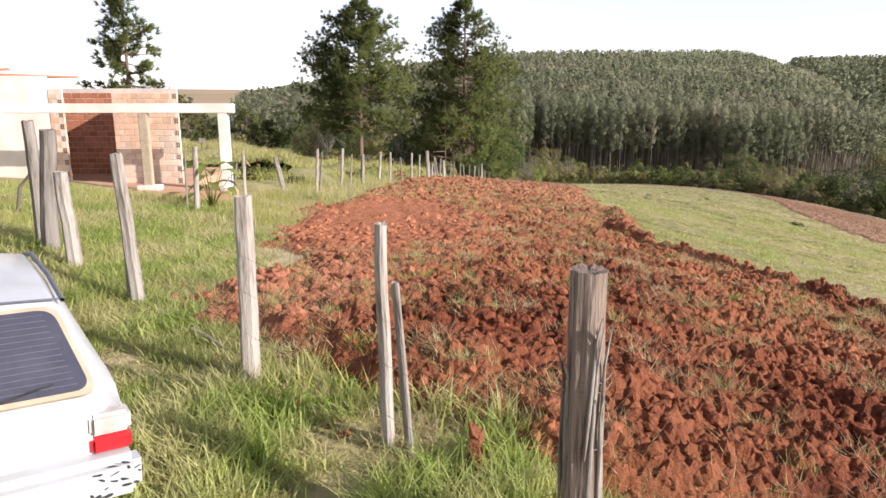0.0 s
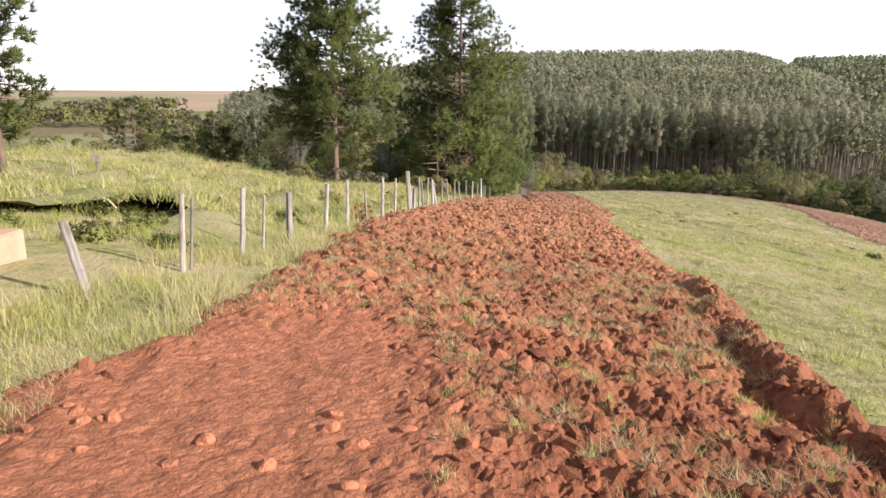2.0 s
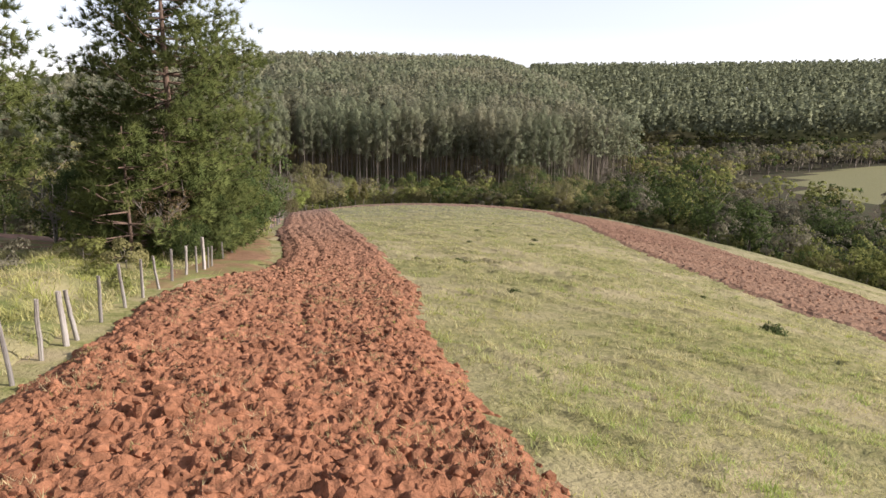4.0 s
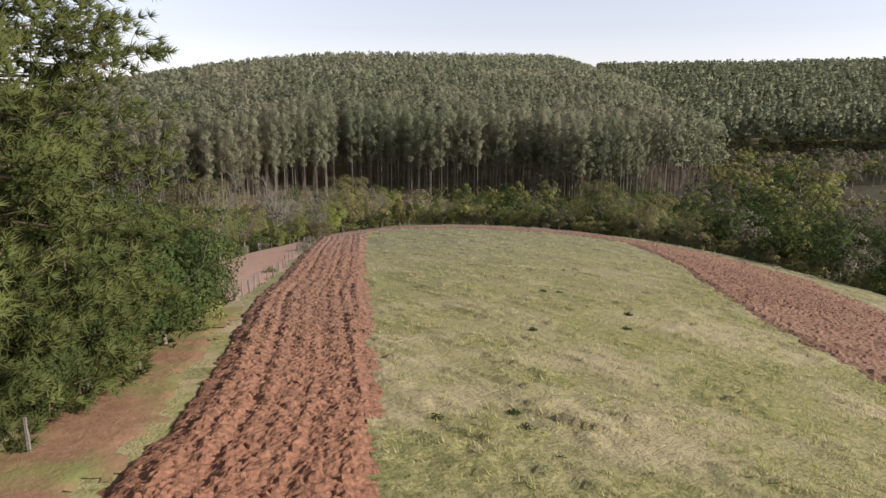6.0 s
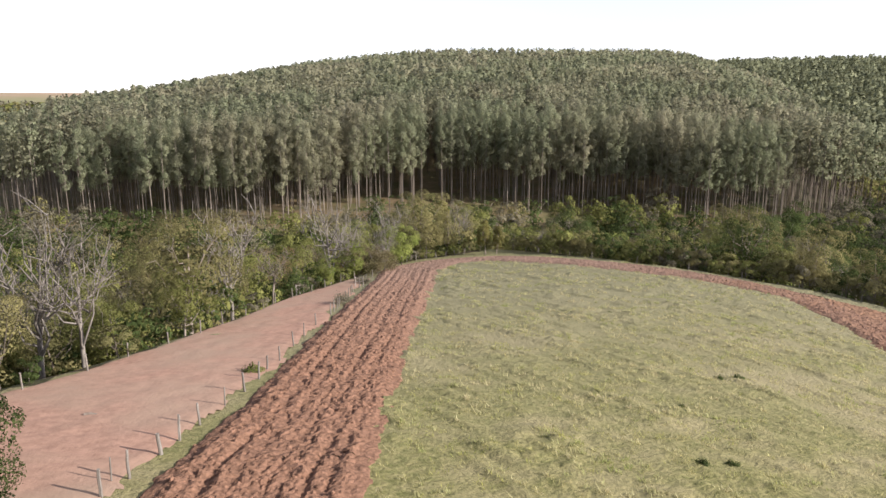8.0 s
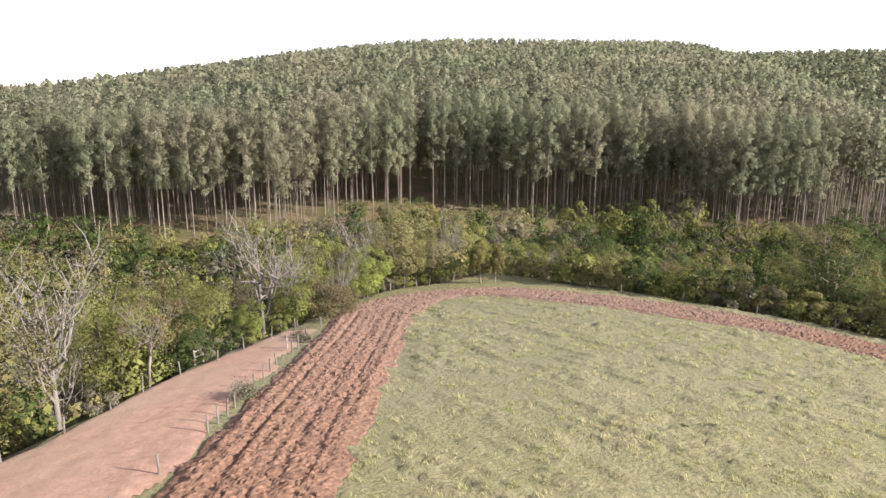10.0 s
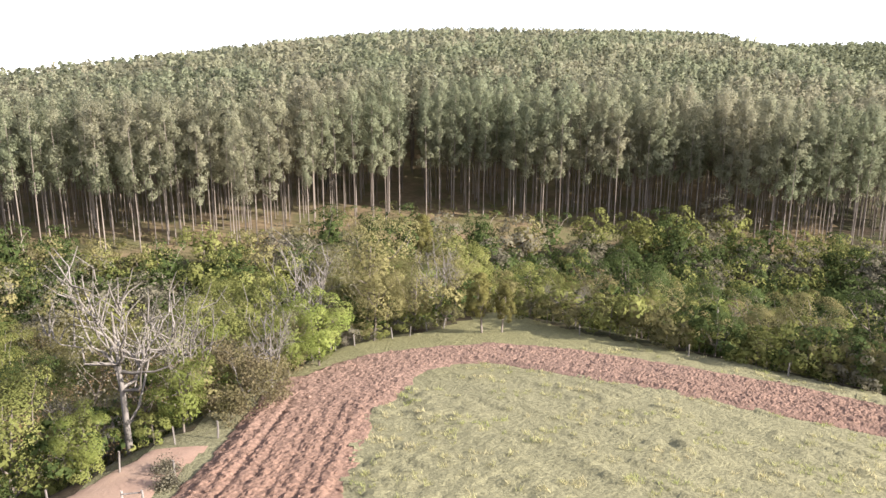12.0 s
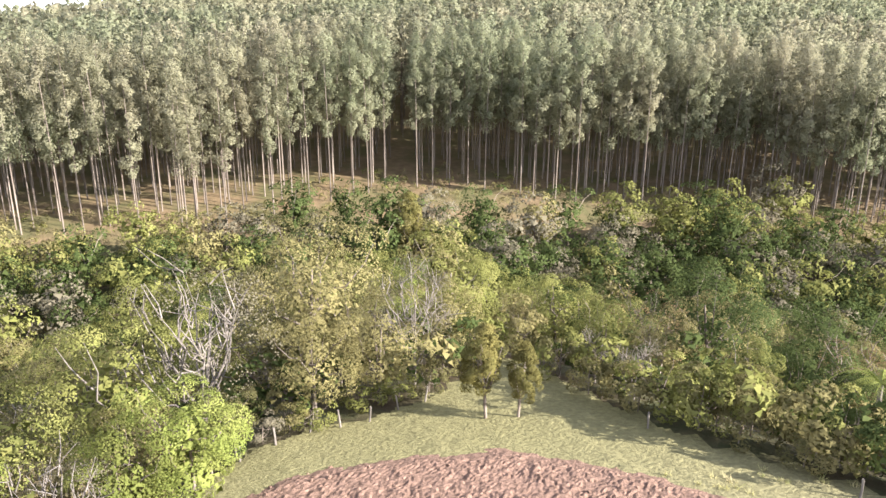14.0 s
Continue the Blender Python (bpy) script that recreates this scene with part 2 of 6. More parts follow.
def piece(name, me, parent, m=None):
    ob = new(name, me)
    ob.parent = parent
    if m is not None:
        ob.matrix_basis = m
    return ob


def box(bm, lo, hi, bevel=0.0):
    made = bmesh.ops.create_cube(bm, size=1)
    c = [(a + b) / 2 for a, b in zip(lo, hi)]
    s = [b - a for a, b in zip(lo, hi)]
    bmesh.ops.transform(bm, matrix=Matrix.Translation(c) @ Matrix.Diagonal((*s, 1)), verts=made["verts"])
    if bevel:
        edges = list({e for v in made["verts"] for e in v.link_edges})
        bmesh.ops.bevel(bm, geom=edges, offset=bevel, segments=2, affect="EDGES")


def tube(points, radii, sides=6):
    """Vertices and quads of a tapered tube along points."""
    pts, verts, faces = [Vector(p) for p in points], [], []
    for i, p in enumerate(pts):
        way = (pts[min(i + 1, len(pts) - 1)] - pts[max(i - 1, 0)]).normalized()
        side = way.cross(Vector((0.31, 0.87, 0.22))).normalized()
        up = way.cross(side)
        for k in range(sides):
            a = 2 * math.pi * k / sides
            verts.append(p + (side * math.cos(a) + up * math.sin(a)) * radii[i])
    for i in range(len(pts) - 1):
        for k in range(sides):
            j = (k + 1) % sides
            faces.append((i * sides + k, i * sides + j, (i + 1) * sides + j, (i + 1) * sides + k))
    return np.array([tuple(v) for v in verts]), np.array(faces)


def joined(bits):
    verts, faces, base = [], [], 0
    for v, f in bits:
        verts.append(v)
        faces.append(f + base)
        base += len(v)
    return np.concatenate(verts), np.concatenate(faces)


def unit(v):
    return v / np.maximum(np.linalg.norm(v, axis=1), 1e-6)[:, None]


def cards(centres, size, rng, aspect=0.55, droop=0.0, outward=None, loose=0.55):
    """A small three-cornered leaf at each centre; outward: the way each looks. Gives vertices, faces and normals."""
    n = len(centres)
    c = np.asarray(centres)
    if outward is None:
        outward = rng.normal(size=(n, 3))
    face = unit(unit(outward) + loose * rng.normal(size=(n, 3)))
    a = np.cross(face, rng.normal(size=(n, 3)))
    a[:, 2] -= droop * np.abs(a[:, 2])
    a = unit(a)
    b = unit(np.cross(face, a))
    s = (np.asarray(size) * rng.uniform(0.6, 1.35, n))[:, None]
    a, b = a * s, b * s * aspect
    verts = np.stack([c - 0.7 * a - b, c - 0.7 * a + b, c + a], 1)
    flip = np.einsum("ij,ij->i", np.cross(verts[:, 1] - verts[:, 0], verts[:, 2] - verts[:, 0]), outward) < 0
    verts[flip] = verts[flip][:, ::-1]
    normal = unit(unit(outward) + 0.15 * rng.normal(size=(n, 3)) + np.array([0, 0, 0.15]))
    return verts.reshape(-1, 3), np.arange(3 * n).reshape(n, 3), np.repeat(normal, 3, 0)


def ball_points(n, rng, shell=0.5):
    p = rng.normal(size=(n, 3))
    p /= np.linalg.norm(p, axis=1)[:, None]
    return p * (shell + (1 - shell) * rng.random(n) ** 0.6)[:, None]


def lattice(ix, iy, seed):
    h = (ix.astype(np.int64) * 374761393 + iy.astype(np.int64) * 668265263 + seed * 974711) & 0x7FFFFFFF
    h = ((h ^ (h >> 13)) * 1274126177) & 0x7FFFFFFF
    return ((h ^ (h >> 16)) & 0xFFFF) / 65535.0


def vnoise(x, y, seed=0):
    ix, iy = np.floor(x), np.floor(y)
    fx, fy = x - ix, y - iy
    fx, fy = fx * fx * (3 - 2 * fx), fy * fy * (3 - 2 * fy)
    a, b = lattice(ix, iy, seed), lattice(ix + 1, iy, seed)
    c, d = lattice(ix, iy + 1, seed), lattice(ix + 1, iy + 1, seed)
    return (a * (1 - fx) + b * fx) * (1 - fy) + (c * (1 - fx) + d * fx) * fy


def clods(x, y, cell, seed):
    """Rounded lumps: a cellular pattern, 0 in the gaps to 1 on top."""
    x, y = x / cell, y / cell
    ix, iy = np.floor(x), np.floor(y)
    best = np.full(x.shape, 9.0)
    tall = np.zeros(x.shape)
    for dx in (-1, 0, 1):
        for dy in (-1, 0, 1):
            cx, cy = ix + dx, iy + dy
            d = np.hypot(cx + lattice(cx, cy, seed) - x, cy + lattice(cx, cy, seed + 7) - y)
            h = lattice(cx, cy, seed + 13)
            tall = np.where(d < best, h, tall)
            best = np.minimum(d, best)
    return np.clip(1 - (1.3 * best) ** 2, 0, 1) ** 0.6 * (0.3 + 0.7 * tall)


# ---- the lie of the land ----
def smax(a, b, k):
    return 0.5 * (a + b + np.sqrt((a - b) ** 2 + k * k))


# Far rim of the field, as y over x: beyond it the ground drops to the creek
RIM_X = (-400, -60, -25, -8, -2, 1.2, 4.2, 6.8, 9, 12, 17, 24, 34, 42, 50, 60, 70, 80, 92, 110, 150)
RIM_Y = (89.5, 91.5, 92.5, 94.5, 99.5, 105.5, 114, 122.5, 132.5, 140, 153, 168, 175, 165, 152, 142, 133, 118, 92, 45, -60)
# Foot of the creek woods round the field, and the front of the plantation with its bay
FOOT_X = (-400, -60, -25, -8, -2, 1.2, 4.2, 6.8, 9, 12, 17, 20, 22.3, 25, 27.4, 30.5, 34, 36.5, 37.6, 38.7, 40.5, 42.7, 46, 49.5, 52, 60, 70, 80, 92, 110, 150)
FOOT_Y = (90, 92, 93, 95, 100, 106, 114.5, 123, 133, 140.5, 154, 161, 165.3, 166.8, 167.4, 169.2, 172.5, 176.5, 175, 169.5, 165, 161, 158, 155, 151.5, 144, 135, 120, 94, 47, -58)
FRONT_X = (-120, -70, -18, 3, 12, 20, 28, 40, 52, 62, 82, 90, 96, 112, 150)
FRONT_Y = (240, 237, 234, 231, 236, 244, 249, 251, 246, 240.5, 240, 234, 225, 224, 230)


def plantation_side(y):
    """The right-hand edge of the plantation, as x over y."""
    return 146 + 0.38 * (y - 237)


def height(x, y):
    """The lie of the land: a spur with the field on it, the creek, two wooded hills and far country."""
    x, y = np.asarray(x, float), np.asarray(y, float)
    yc = np.clip(y, -60, 190)
    s = yc / 100
    u = (x - 0.2 * yc) / 30
    edge = np.interp(yc, (20, 80), (-0.26, -0.55))
    left = np.minimum(u - edge, 0)
    u = np.where(u < edge, edge - 0.3 * (1 - np.exp(left / 0.3)), np.minimum(u, 2.6))
    core = 1.21 - 10.93 * s - 0.81 * s * s - 5.9 * u + 4.236 * u * s - 1.55 * u * u
    core = core - 0.95 * np.exp(-(np.maximum(y, 0) / 5.2) ** 2)
    core = core - np.interp(y, (0, 6, 12, 18, 27, 40), (0.55, 0.7, 0.65, 0.45, 0.2, 0)) * np.clip((0.5 - x) / 4, 0, 1)
    core = core + 2.0 * np.clip((-7 - x) / 12, 0, 1) * np.clip((y - 26) / 32, 0, 1)
    core = core - 0.6 * np.clip((x - 24) / 12, 0, 1) * np.clip((85 - y) / 25, 0, 1)
    d = np.maximum((y - np.interp(x, RIM_X, RIM_Y)) * 0.75, 0)
    spur = core - 0.4 * (np.sqrt(d * d + 36) - 6)
    # eucalyptus hill
    crest = 3.5 - 0.0007 * np.minimum(x - 90, 0) ** 2 - 0.0006 * np.maximum(x - 170, 0) ** 2
    crest = np.maximum(crest, -60)
    r = np.clip((y - 232) / 245, 0, 1.1)
    hill = -28 + (crest + 28) * (1.25 * r - 0.3 * r * r) - 0.28 * np.maximum(232 - y, 0)
    hill = hill - 0.27 * np.maximum(x - (124 + 0.30 * np.maximum(y - 237, 0)), 0) - 0.15 * np.maximum(x - plantation_side(np.maximum(y, 237)) - 4, 0)
    # second hill, across the side valley
    q = np.hypot(x, y)
    az = np.degrees(np.arctan2(x, np.maximum(y, 1)))
    r2 = np.clip((q - 400) / 330, 0, 1)
    hill2 = -30 + 36 * (1.5 * r2 - 0.5 * r2 ** 2) * np.clip((az - 8) / 9, 0, 1) * np.where(y > -200, 1, 0)
    hill2 = np.where(q > 330, hill2, -60)
    # grassy knoll across the creek
    knoll = -20.5 - 0.00042 * ((x - 250) ** 2 + 1.2 * (y - 150) ** 2)
    # open country far to the left
    far = -30 + 37 * np.clip((q - 500) / 1100, 0, 1) ** 1.2
    far = np.where(q > 330, far, -60) + 5 * np.sin(x / 310 + 1) * np.clip((q - 900) / 900, 0, 1)
    z = smax(spur, hill, 3.0)
    z = smax(z, hill2, 3.0)
    z = smax(z, knoll, 3.0)
    z = smax(z, far, 3.0)
    return smax(z, np.full_like(z, -32.5), 2.0)


FENCE_Y = (-5, 7, 12, 18, 26, 39, 49, 59, 66, 78, 90, 101, 122, 134, 142, 150, 157, 166, 172)
FENCE_X = (-4.6, -4.4, -4.2, -3.5, -2.8, -0.8, 0.5, 2.6, 4.3, 6.5, 8.4, 10.8, 13.7, 15.1, 16.1, 17.2, 18.6, 22.5, 28.0)
LEFT_Y = (3.6, 4.4, 5.6, 7.0, 8.3, 9.0, 10.3, 11.3, 16, 20, 32, 40, 54, 58, 60.5, 68, 76, 91, 98, 123, 141, 156, 170)
LEFT_X = (2.5, 0.8, -0.7, -2.4, -2.7, -2.1, -2.1, -3.0, -3.3, -2.6, -1.9, -0.5, 1.8, 4.1, 6.1, 7.7, 8.5, 9.7, 11.1, 14.3, 16.9, 18.6, 20.0)
RIGHT_Y = (4, 8, 11.6, 15, 18, 25, 30, 37, 48, 55, 72, 91, 108, 123, 133, 148, 154, 170)
RIGHT_X = (13, 9.6, 7.6, 5.6, 5.3, 6.9, 6.9, 8.1, 9.5, 11.6, 14.2, 16.7, 18.9, 21.0, 22.6, 24.7, 27.0, 30.0)
TOP_X = (18, 24.7, 26.3, 28.5, 30.5, 32.5, 36, 40, 44, 49.5, 54, 58)
TOP_IN = (150, 151, 154.2, 156.8, 157.8, 157.5, 154.3, 151, 147.4, 143.2, 138.5, 132)
RIM_IN_X = (18, 20, 22, 24, 26, 33, 37, 42, 46, 49, 52.7, 57, 66)
RIM_IN_Y = (154, 157.5, 160.5, 162.3, 163, 163.4, 161.3, 157.4, 153.8, 151.6, 147.8, 143.6, 131)
IN_Y = (20, 40, 55, 66, 85, 113, 125, 138)
IN_X = (33, 35, 37, 38, 42, 53.5, 57, 58)
OUT_Y = (20, 40, 70, 92, 113, 128, 141)
OUT_X = (50, 53, 58, 63.5, 71, 68, 59)


def ploughed(x, y):
    """Metres inside the ploughed band that runs round the field; negative outside."""
    side = np.minimum(x - np.interp(y, LEFT_Y, LEFT_X), np.interp(y, RIGHT_Y, RIGHT_X) - x)
    side = np.minimum(side, np.minimum(y - 4.2 - 0.5 * np.maximum(0.8 - x, 0), 158 - y))
    top = np.minimum(y - np.interp(x, TOP_X, TOP_IN), np.interp(x, RIM_IN_X, RIM_IN_Y) - y) * 0.8
    top = np.minimum(top, np.minimum(x - 18.0, 60 - x))
    right = np.minimum(x - np.interp(y, IN_Y, IN_X), np.interp(y, OUT_Y, OUT_X) - x)
    right = np.minimum(right, np.minimum(y - 15, 140 - y))
    d = np.maximum(np.maximum(side, top), right)
    ragged = np.interp(y, (12, 45), (1.0, 0.45))
    return d + ragged * (0.7 * (vnoise(x * 0.9, y * 0.9, 3) - 0.5) + 0.5 * (vnoise(x * 2.7, y * 2.7, 4) - 0.5))


def graded(lo, a, b, hi, step, grow=1.16):
    mid = list(np.arange(a, b + 1e-6, step))
    up, s = [], step
    while (up[-1] if up else mid[-1]) < hi:
        s *= grow
        up.append((up[-1] if up else mid[-1]) + s)
    down, s = [], step
    while (down[-1] if down else mid[0]) > lo:
        s *= grow
        down.append((down[-1] if down else mid[0]) - s)
    return np.array(down[::-1] + mid + up)


def sheet(name, xs, ys, z, mats, pick=None, keep=None, smooth=True):
    """A grid over xs and ys with heights z; keep: faces that stay; pick: the material of each face."""
    X, Y = np.meshgrid(xs, ys)
    verts = np.stack([X.ravel(), Y.ravel(), z.ravel()], 1)
    w, h = len(xs), len(ys)
    i = (np.arange(h - 1)[:, None] * w + np.arange(w - 1)[None, :]).ravel()
    faces = np.stack([i, i + 1, i + w + 1, i + w], 1)
    cx, cy = verts[faces].mean(1)[:, 0], verts[faces].mean(1)[:, 1]
    if keep is not None:
        k = keep(cx, cy)
        faces, cx, cy = faces[k], cx[k], cy[k]
        used = np.unique(faces)
        back = np.zeros(len(verts), np.int64)
        back[used] = np.arange(len(used))
        verts, faces = verts[used], back[faces]
    me = mesh_of(name, verts, faces, mats, pick(cx, cy) if pick else None, smooth)
    return new(name, me)


def rim(x):
    return np.interp(x, RIM_X, RIM_Y)


def foot(x):
    return np.interp(x, FOOT_X, FOOT_Y)


def front(x):
    return np.interp(x, FRONT_X, FRONT_Y)


def in_plantation(x, y):
    return (y > front(x)) & (x < plantation_side(y)) & (y < 640)


def left_pasture(x, y):
    """The open grazed slope across the dip, left of the woods."""
    a = np.degrees(np.arctan2(x - 0.5, np.maximum(y - 10, 0.1)))
    return (a < -22.5) & (a > -60) & (y > 88) & (np.hypot(x, y) < 580)


def ground_kind(x, y):
    q = np.hypot(x, y)
    far = np.where((q > 750) & (vnoise(x / 260, y / 260, 21) > 0.36), 4, 3)
    k = np.where(q > 420, far, 0)
    k = np.where((x < np.interp(y, LEFT_Y, LEFT_X) + 0.6) & (y < 68 + 24 * vnoise(x / 9.0, y / 9.0, 37)), 1, k)
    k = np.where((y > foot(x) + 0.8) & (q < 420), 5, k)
    k = np.where((y < 4.5 - 0.3 * np.maximum(x, 0) + 3 * vnoise(x / 4.0, y / 4.0, 38)) & (x < 16), 1, k)
    k = np.where((y > np.minimum(front(x) - 1.5, 231)) & (y < 640) & (x < plantation_side(y)), 2, k)
    # the plantation's right edge takes the shade-dark floor colour too
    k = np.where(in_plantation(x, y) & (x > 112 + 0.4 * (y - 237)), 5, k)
    k = np.where(left_pasture(x, y), 0, k)
    k = np.where((np.hypot(x - 245, (y - 150) * 1.1) < 85) & (x > 145), 0, k)
    return k.astype(np.int32)


gx, gy = graded(-4200, -40, 100, 4200, 1.5), graded(-2500, -12, 260, 4800, 1.5)
GX, GY = np.meshgrid(gx, gy)
rough = 0.10 * (vnoise(GX / 3.2, GY / 3.2, 5) - 0.5) + 0.10 * (vnoise(GX / 1.7, GY / 2.1, 6) - 0.5)
rough = rough * np.where((GX > -11) & (GX < 5) & (GY > -2) & (GY < 22), 0.15, 1.0)
rough = rough * np.where((GX > np.interp(GY, RIGHT_Y, RIGHT_X) - 1) & (GX < 75) & (GY > 3) & (GY < 168), 0.0, 1.0)
GZ = height(GX, GY) + rough * np.exp(-np.hypot(GX, GY) / 400)
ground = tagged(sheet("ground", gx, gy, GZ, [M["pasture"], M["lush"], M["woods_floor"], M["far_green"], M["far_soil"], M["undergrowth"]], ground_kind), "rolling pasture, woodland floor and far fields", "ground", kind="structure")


def scraped_at(x, y):
    """1 where the soil near the gate was scraped flat, falling to 0 round it."""
    return np.clip(1.35 * np.exp(-(((x + 1.25) / 1.9) ** 2 + ((y - 15.2) / 5.6) ** 2)), 0, 1)


def plough_height(x, y):
    """Height of turned soil above the ground: lumps near, broken furrows along the band."""
    d = ploughed(x, y)
    cover = np.clip(d / np.interp(y, (12, 45), (0.8, 1.1)) + 0.2, -0.6, 1)
    wx = x + 0.35 * (vnoise(x * 1.1, y * 1.1, 15) - 0.5)
    wy = y + 0.35 * (vnoise(x * 1.1, y * 1.1, 16) - 0.5)
    lump = 0.12 * clods(wx, wy, 0.66, 11) + 0.15 * clods(wx, wy, 0.29, 12) * (0.3 + 1.2 * vnoise(x * 1.3, y * 1.3, 27)) + 0.12 * clods(wx, wy, 0.16, 17) + 0.08 * vnoise(x * 0.8, y * 0.8, 8)
    fine = np.interp(y, (10, 16), (0.115, 0.08)) * clods(x, y, 0.095, 14) * (0.4 + vnoise(x * 1.5, y * 1.5, 18)) + 0.035 * lattice(np.floor(x / 0.035), np.floor(y / 0.035), 33) * (y < 12.5)
    along = (x - np.interp(y, LEFT_Y, LEFT_X)) / 0.74 + 0.25 * vnoise(x * 0.35, y * 0.05, 9)
    ridge = 0.5 + 0.5 * np.sin(along * 2 * math.pi)
    on_side = np.clip((154 - y) / 6, 0, 1) * np.clip((32 - x) / 3, 0, 1)
    furrow = 0.055 * ridge ** 0.8 * np.clip((y - 36) / 20, 0, 1) * on_side * (0.65 + 0.5 * vnoise(x * 0.8, y * 0.25, 10))
    rel = x - np.interp(y, LEFT_Y, LEFT_X) + 0.3 * vnoise(x * 0.1, y * 0.08, 20)
    furrow = furrow - 0.11 * (0.2 + 0.9 * vnoise(x * 0.9, y * 0.45, 22)) * np.clip((y - 40) / 10, 0, 1) * on_side * (np.exp(-((rel - 2.0) / 0.16) ** 2) + np.exp(-((rel - 4.0) / 0.16) ** 2) + 0.8 * np.exp(-((rel - 5.2) / 0.14) ** 2))
    scraped = scraped_at(x, y)
    streak = 0.05 * scraped * vnoise((x + 0.25 * y) * 3.2, y * 0.35, 21)
    body = (lump * np.interp(y, (8, 20, 38, 60, 130, 150), (0.6, 0.9, 1.0, 1.05, 0.95, 0.7)) + fine) * (1 - 0.78 * scraped) * (1 - 0.2 * np.clip((y - 38) / 20, 0, 1)) + furrow + streak
    body = body + 0.05 * np.exp(-((d - 0.7) / 0.45) ** 2) * (x > 4) * vnoise(x, y, 19)
    off = np.interp(y, RIGHT_Y, RIGHT_X) - x + 0.5 * (vnoise(x * 0.9, y * 0.9, 24) - 0.5)
    stretch_here = np.clip((y - 8) / 4, 0, 1) * np.clip((30 - y) / 6, 0, 1)
    body = body + stretch_here * (0.17 * np.exp(-((off - 0.45) / 0.3) ** 2) - 0.24 * np.exp(-((off - 1.15) / 0.28) ** 2))
    return cover * (body + 0.04) - 0.06 * (d < 0)


def sward_rise(x, y):
    """Tussocks and trodden terraces of the grazed pasture, drawn out along the slope."""
    u, v = 0.5 * x - 0.866 * y, 0.866 * x + 0.5 * y
    w = v + 0.7 * (vnoise(u * 0.12, v * 0.12, 81) - 0.5) * 3
    run = w * 0.95 + 0.5 * vnoise(u * 0.3, w * 0.3, 89)
    broken = np.clip(vnoise(u * 0.55, np.floor(run) * 1.7, 82) * 3.0 - 1.3, 0, 1)
    step = broken * (1 - (run - np.floor(run))) ** 1.4
    tuft = clods(x + 0.3 * vnoise(x, y, 83), y, 0.62, 84) * np.clip(vnoise(u * 0.3, w * 0.6, 85) * 3 - 1.1, 0, 1)
    fine = clods(x, y, 0.33, 86)
    path = np.interp(x, (17.2, 18.6, 19.4, 20.2, 21.2, 23.2, 25.0), (72.8, 69.6, 66.9, 65.8, 64.9, 62.2, 61.0)) - y
    ledge = np.where((x > 17.0) & (x < 25.2), 0.22 * np.exp(-np.abs(path - 0.22) / 0.25) * (path > 0) * np.clip(vnoise(x * 1.6, y * 0.6, 90) * 2.4 - 0.3, 0, 1), 0.0)
    return 0.012 + ledge + np.interp(y, (10, 50, 148, 158), (0.3, 1.0, 1.0, 0.45)) * (0.14 * step + 0.20 * tuft + 0.04 * fine)


def sward_inside(x, y):
    left = np.where(y > 154, np.interp(y, FENCE_Y, FENCE_X) - 0.5, np.interp(y, RIGHT_Y, RIGHT_X) - 0.6)
    edge = np.minimum(x - left, foot(x) + 0.6 - y)
    return np.minimum(np.minimum(edge, 0.5 - ploughed(x, y)), np.minimum(y - 5, 76 - x))


wx, wy = np.arange(5, 76, 0.24), np.arange(5, 177, 0.24)
WX, WY = np.meshgrid(wx, wy)
WZ = height(WX, WY) + sward_rise(WX, WY)
tagged(sheet("pasture_sward", wx, wy, WZ, M["pasture"], keep=lambda x, y: sward_inside(x, y) > 0), "grazed pasture turf with dry tussocks in rows", "pasture", kind="structure")


def meadow_rise(x, y):
    """Mounds of long grass behind the fence."""
    in_it = np.clip((np.interp(y, FENCE_Y, FENCE_X) - 0.4 - x) / 2, 0, 1) * np.clip((y - 24.5) / 4, 0, 1) * np.clip((74 - y) / 6, 0, 1) * np.clip((x + 50) / 6, 0, 1)
    return in_it * (0.5 * np.clip(vnoise(x * 0.42, y * 0.42, 87) * 1.7 - 0.4, 0, 1) + 0.2 * clods(x, y, 1.1, 88)) + np.minimum(in_it * 40 - 0.3, 0.02)


mx, my = np.arange(-50, 4, 0.4), np.arange(24, 75, 0.4)
MX, MY = np.meshgrid(mx, my)
tagged(sheet("meadow_mounds", mx, my, height(MX, MY) + meadow_rise(MX, MY) + 0.03, M["meadow_turf"], keep=lambda x, y: (x < np.interp(y, FENCE_Y, FENCE_X) - 0.3) & (np.minimum(x + 50, np.minimum(y - 24, 75 - y) * 1.6) > 9 * vnoise(x * 0.25, y * 0.25, 91) * (x < -6))), "mounded long meadow grass behind the fence", "meadow", kind="structure")


def soil_patch(name, x0, x1, y0, y1, step, mat, label):
    xs, ys = np.arange(x0, x1, step), np.arange(y0, y1, step)
    X, Y = np.meshgrid(xs, ys)
    z = height(X, Y) + plough_height(X, Y) + 0.02
    ob = sheet(name, xs, ys, z, mat, keep=lambda x, y: ploughed(x, y) > -0.35, smooth=False)
    return tagged(ob, label, "ploughed soil", kind="structure")


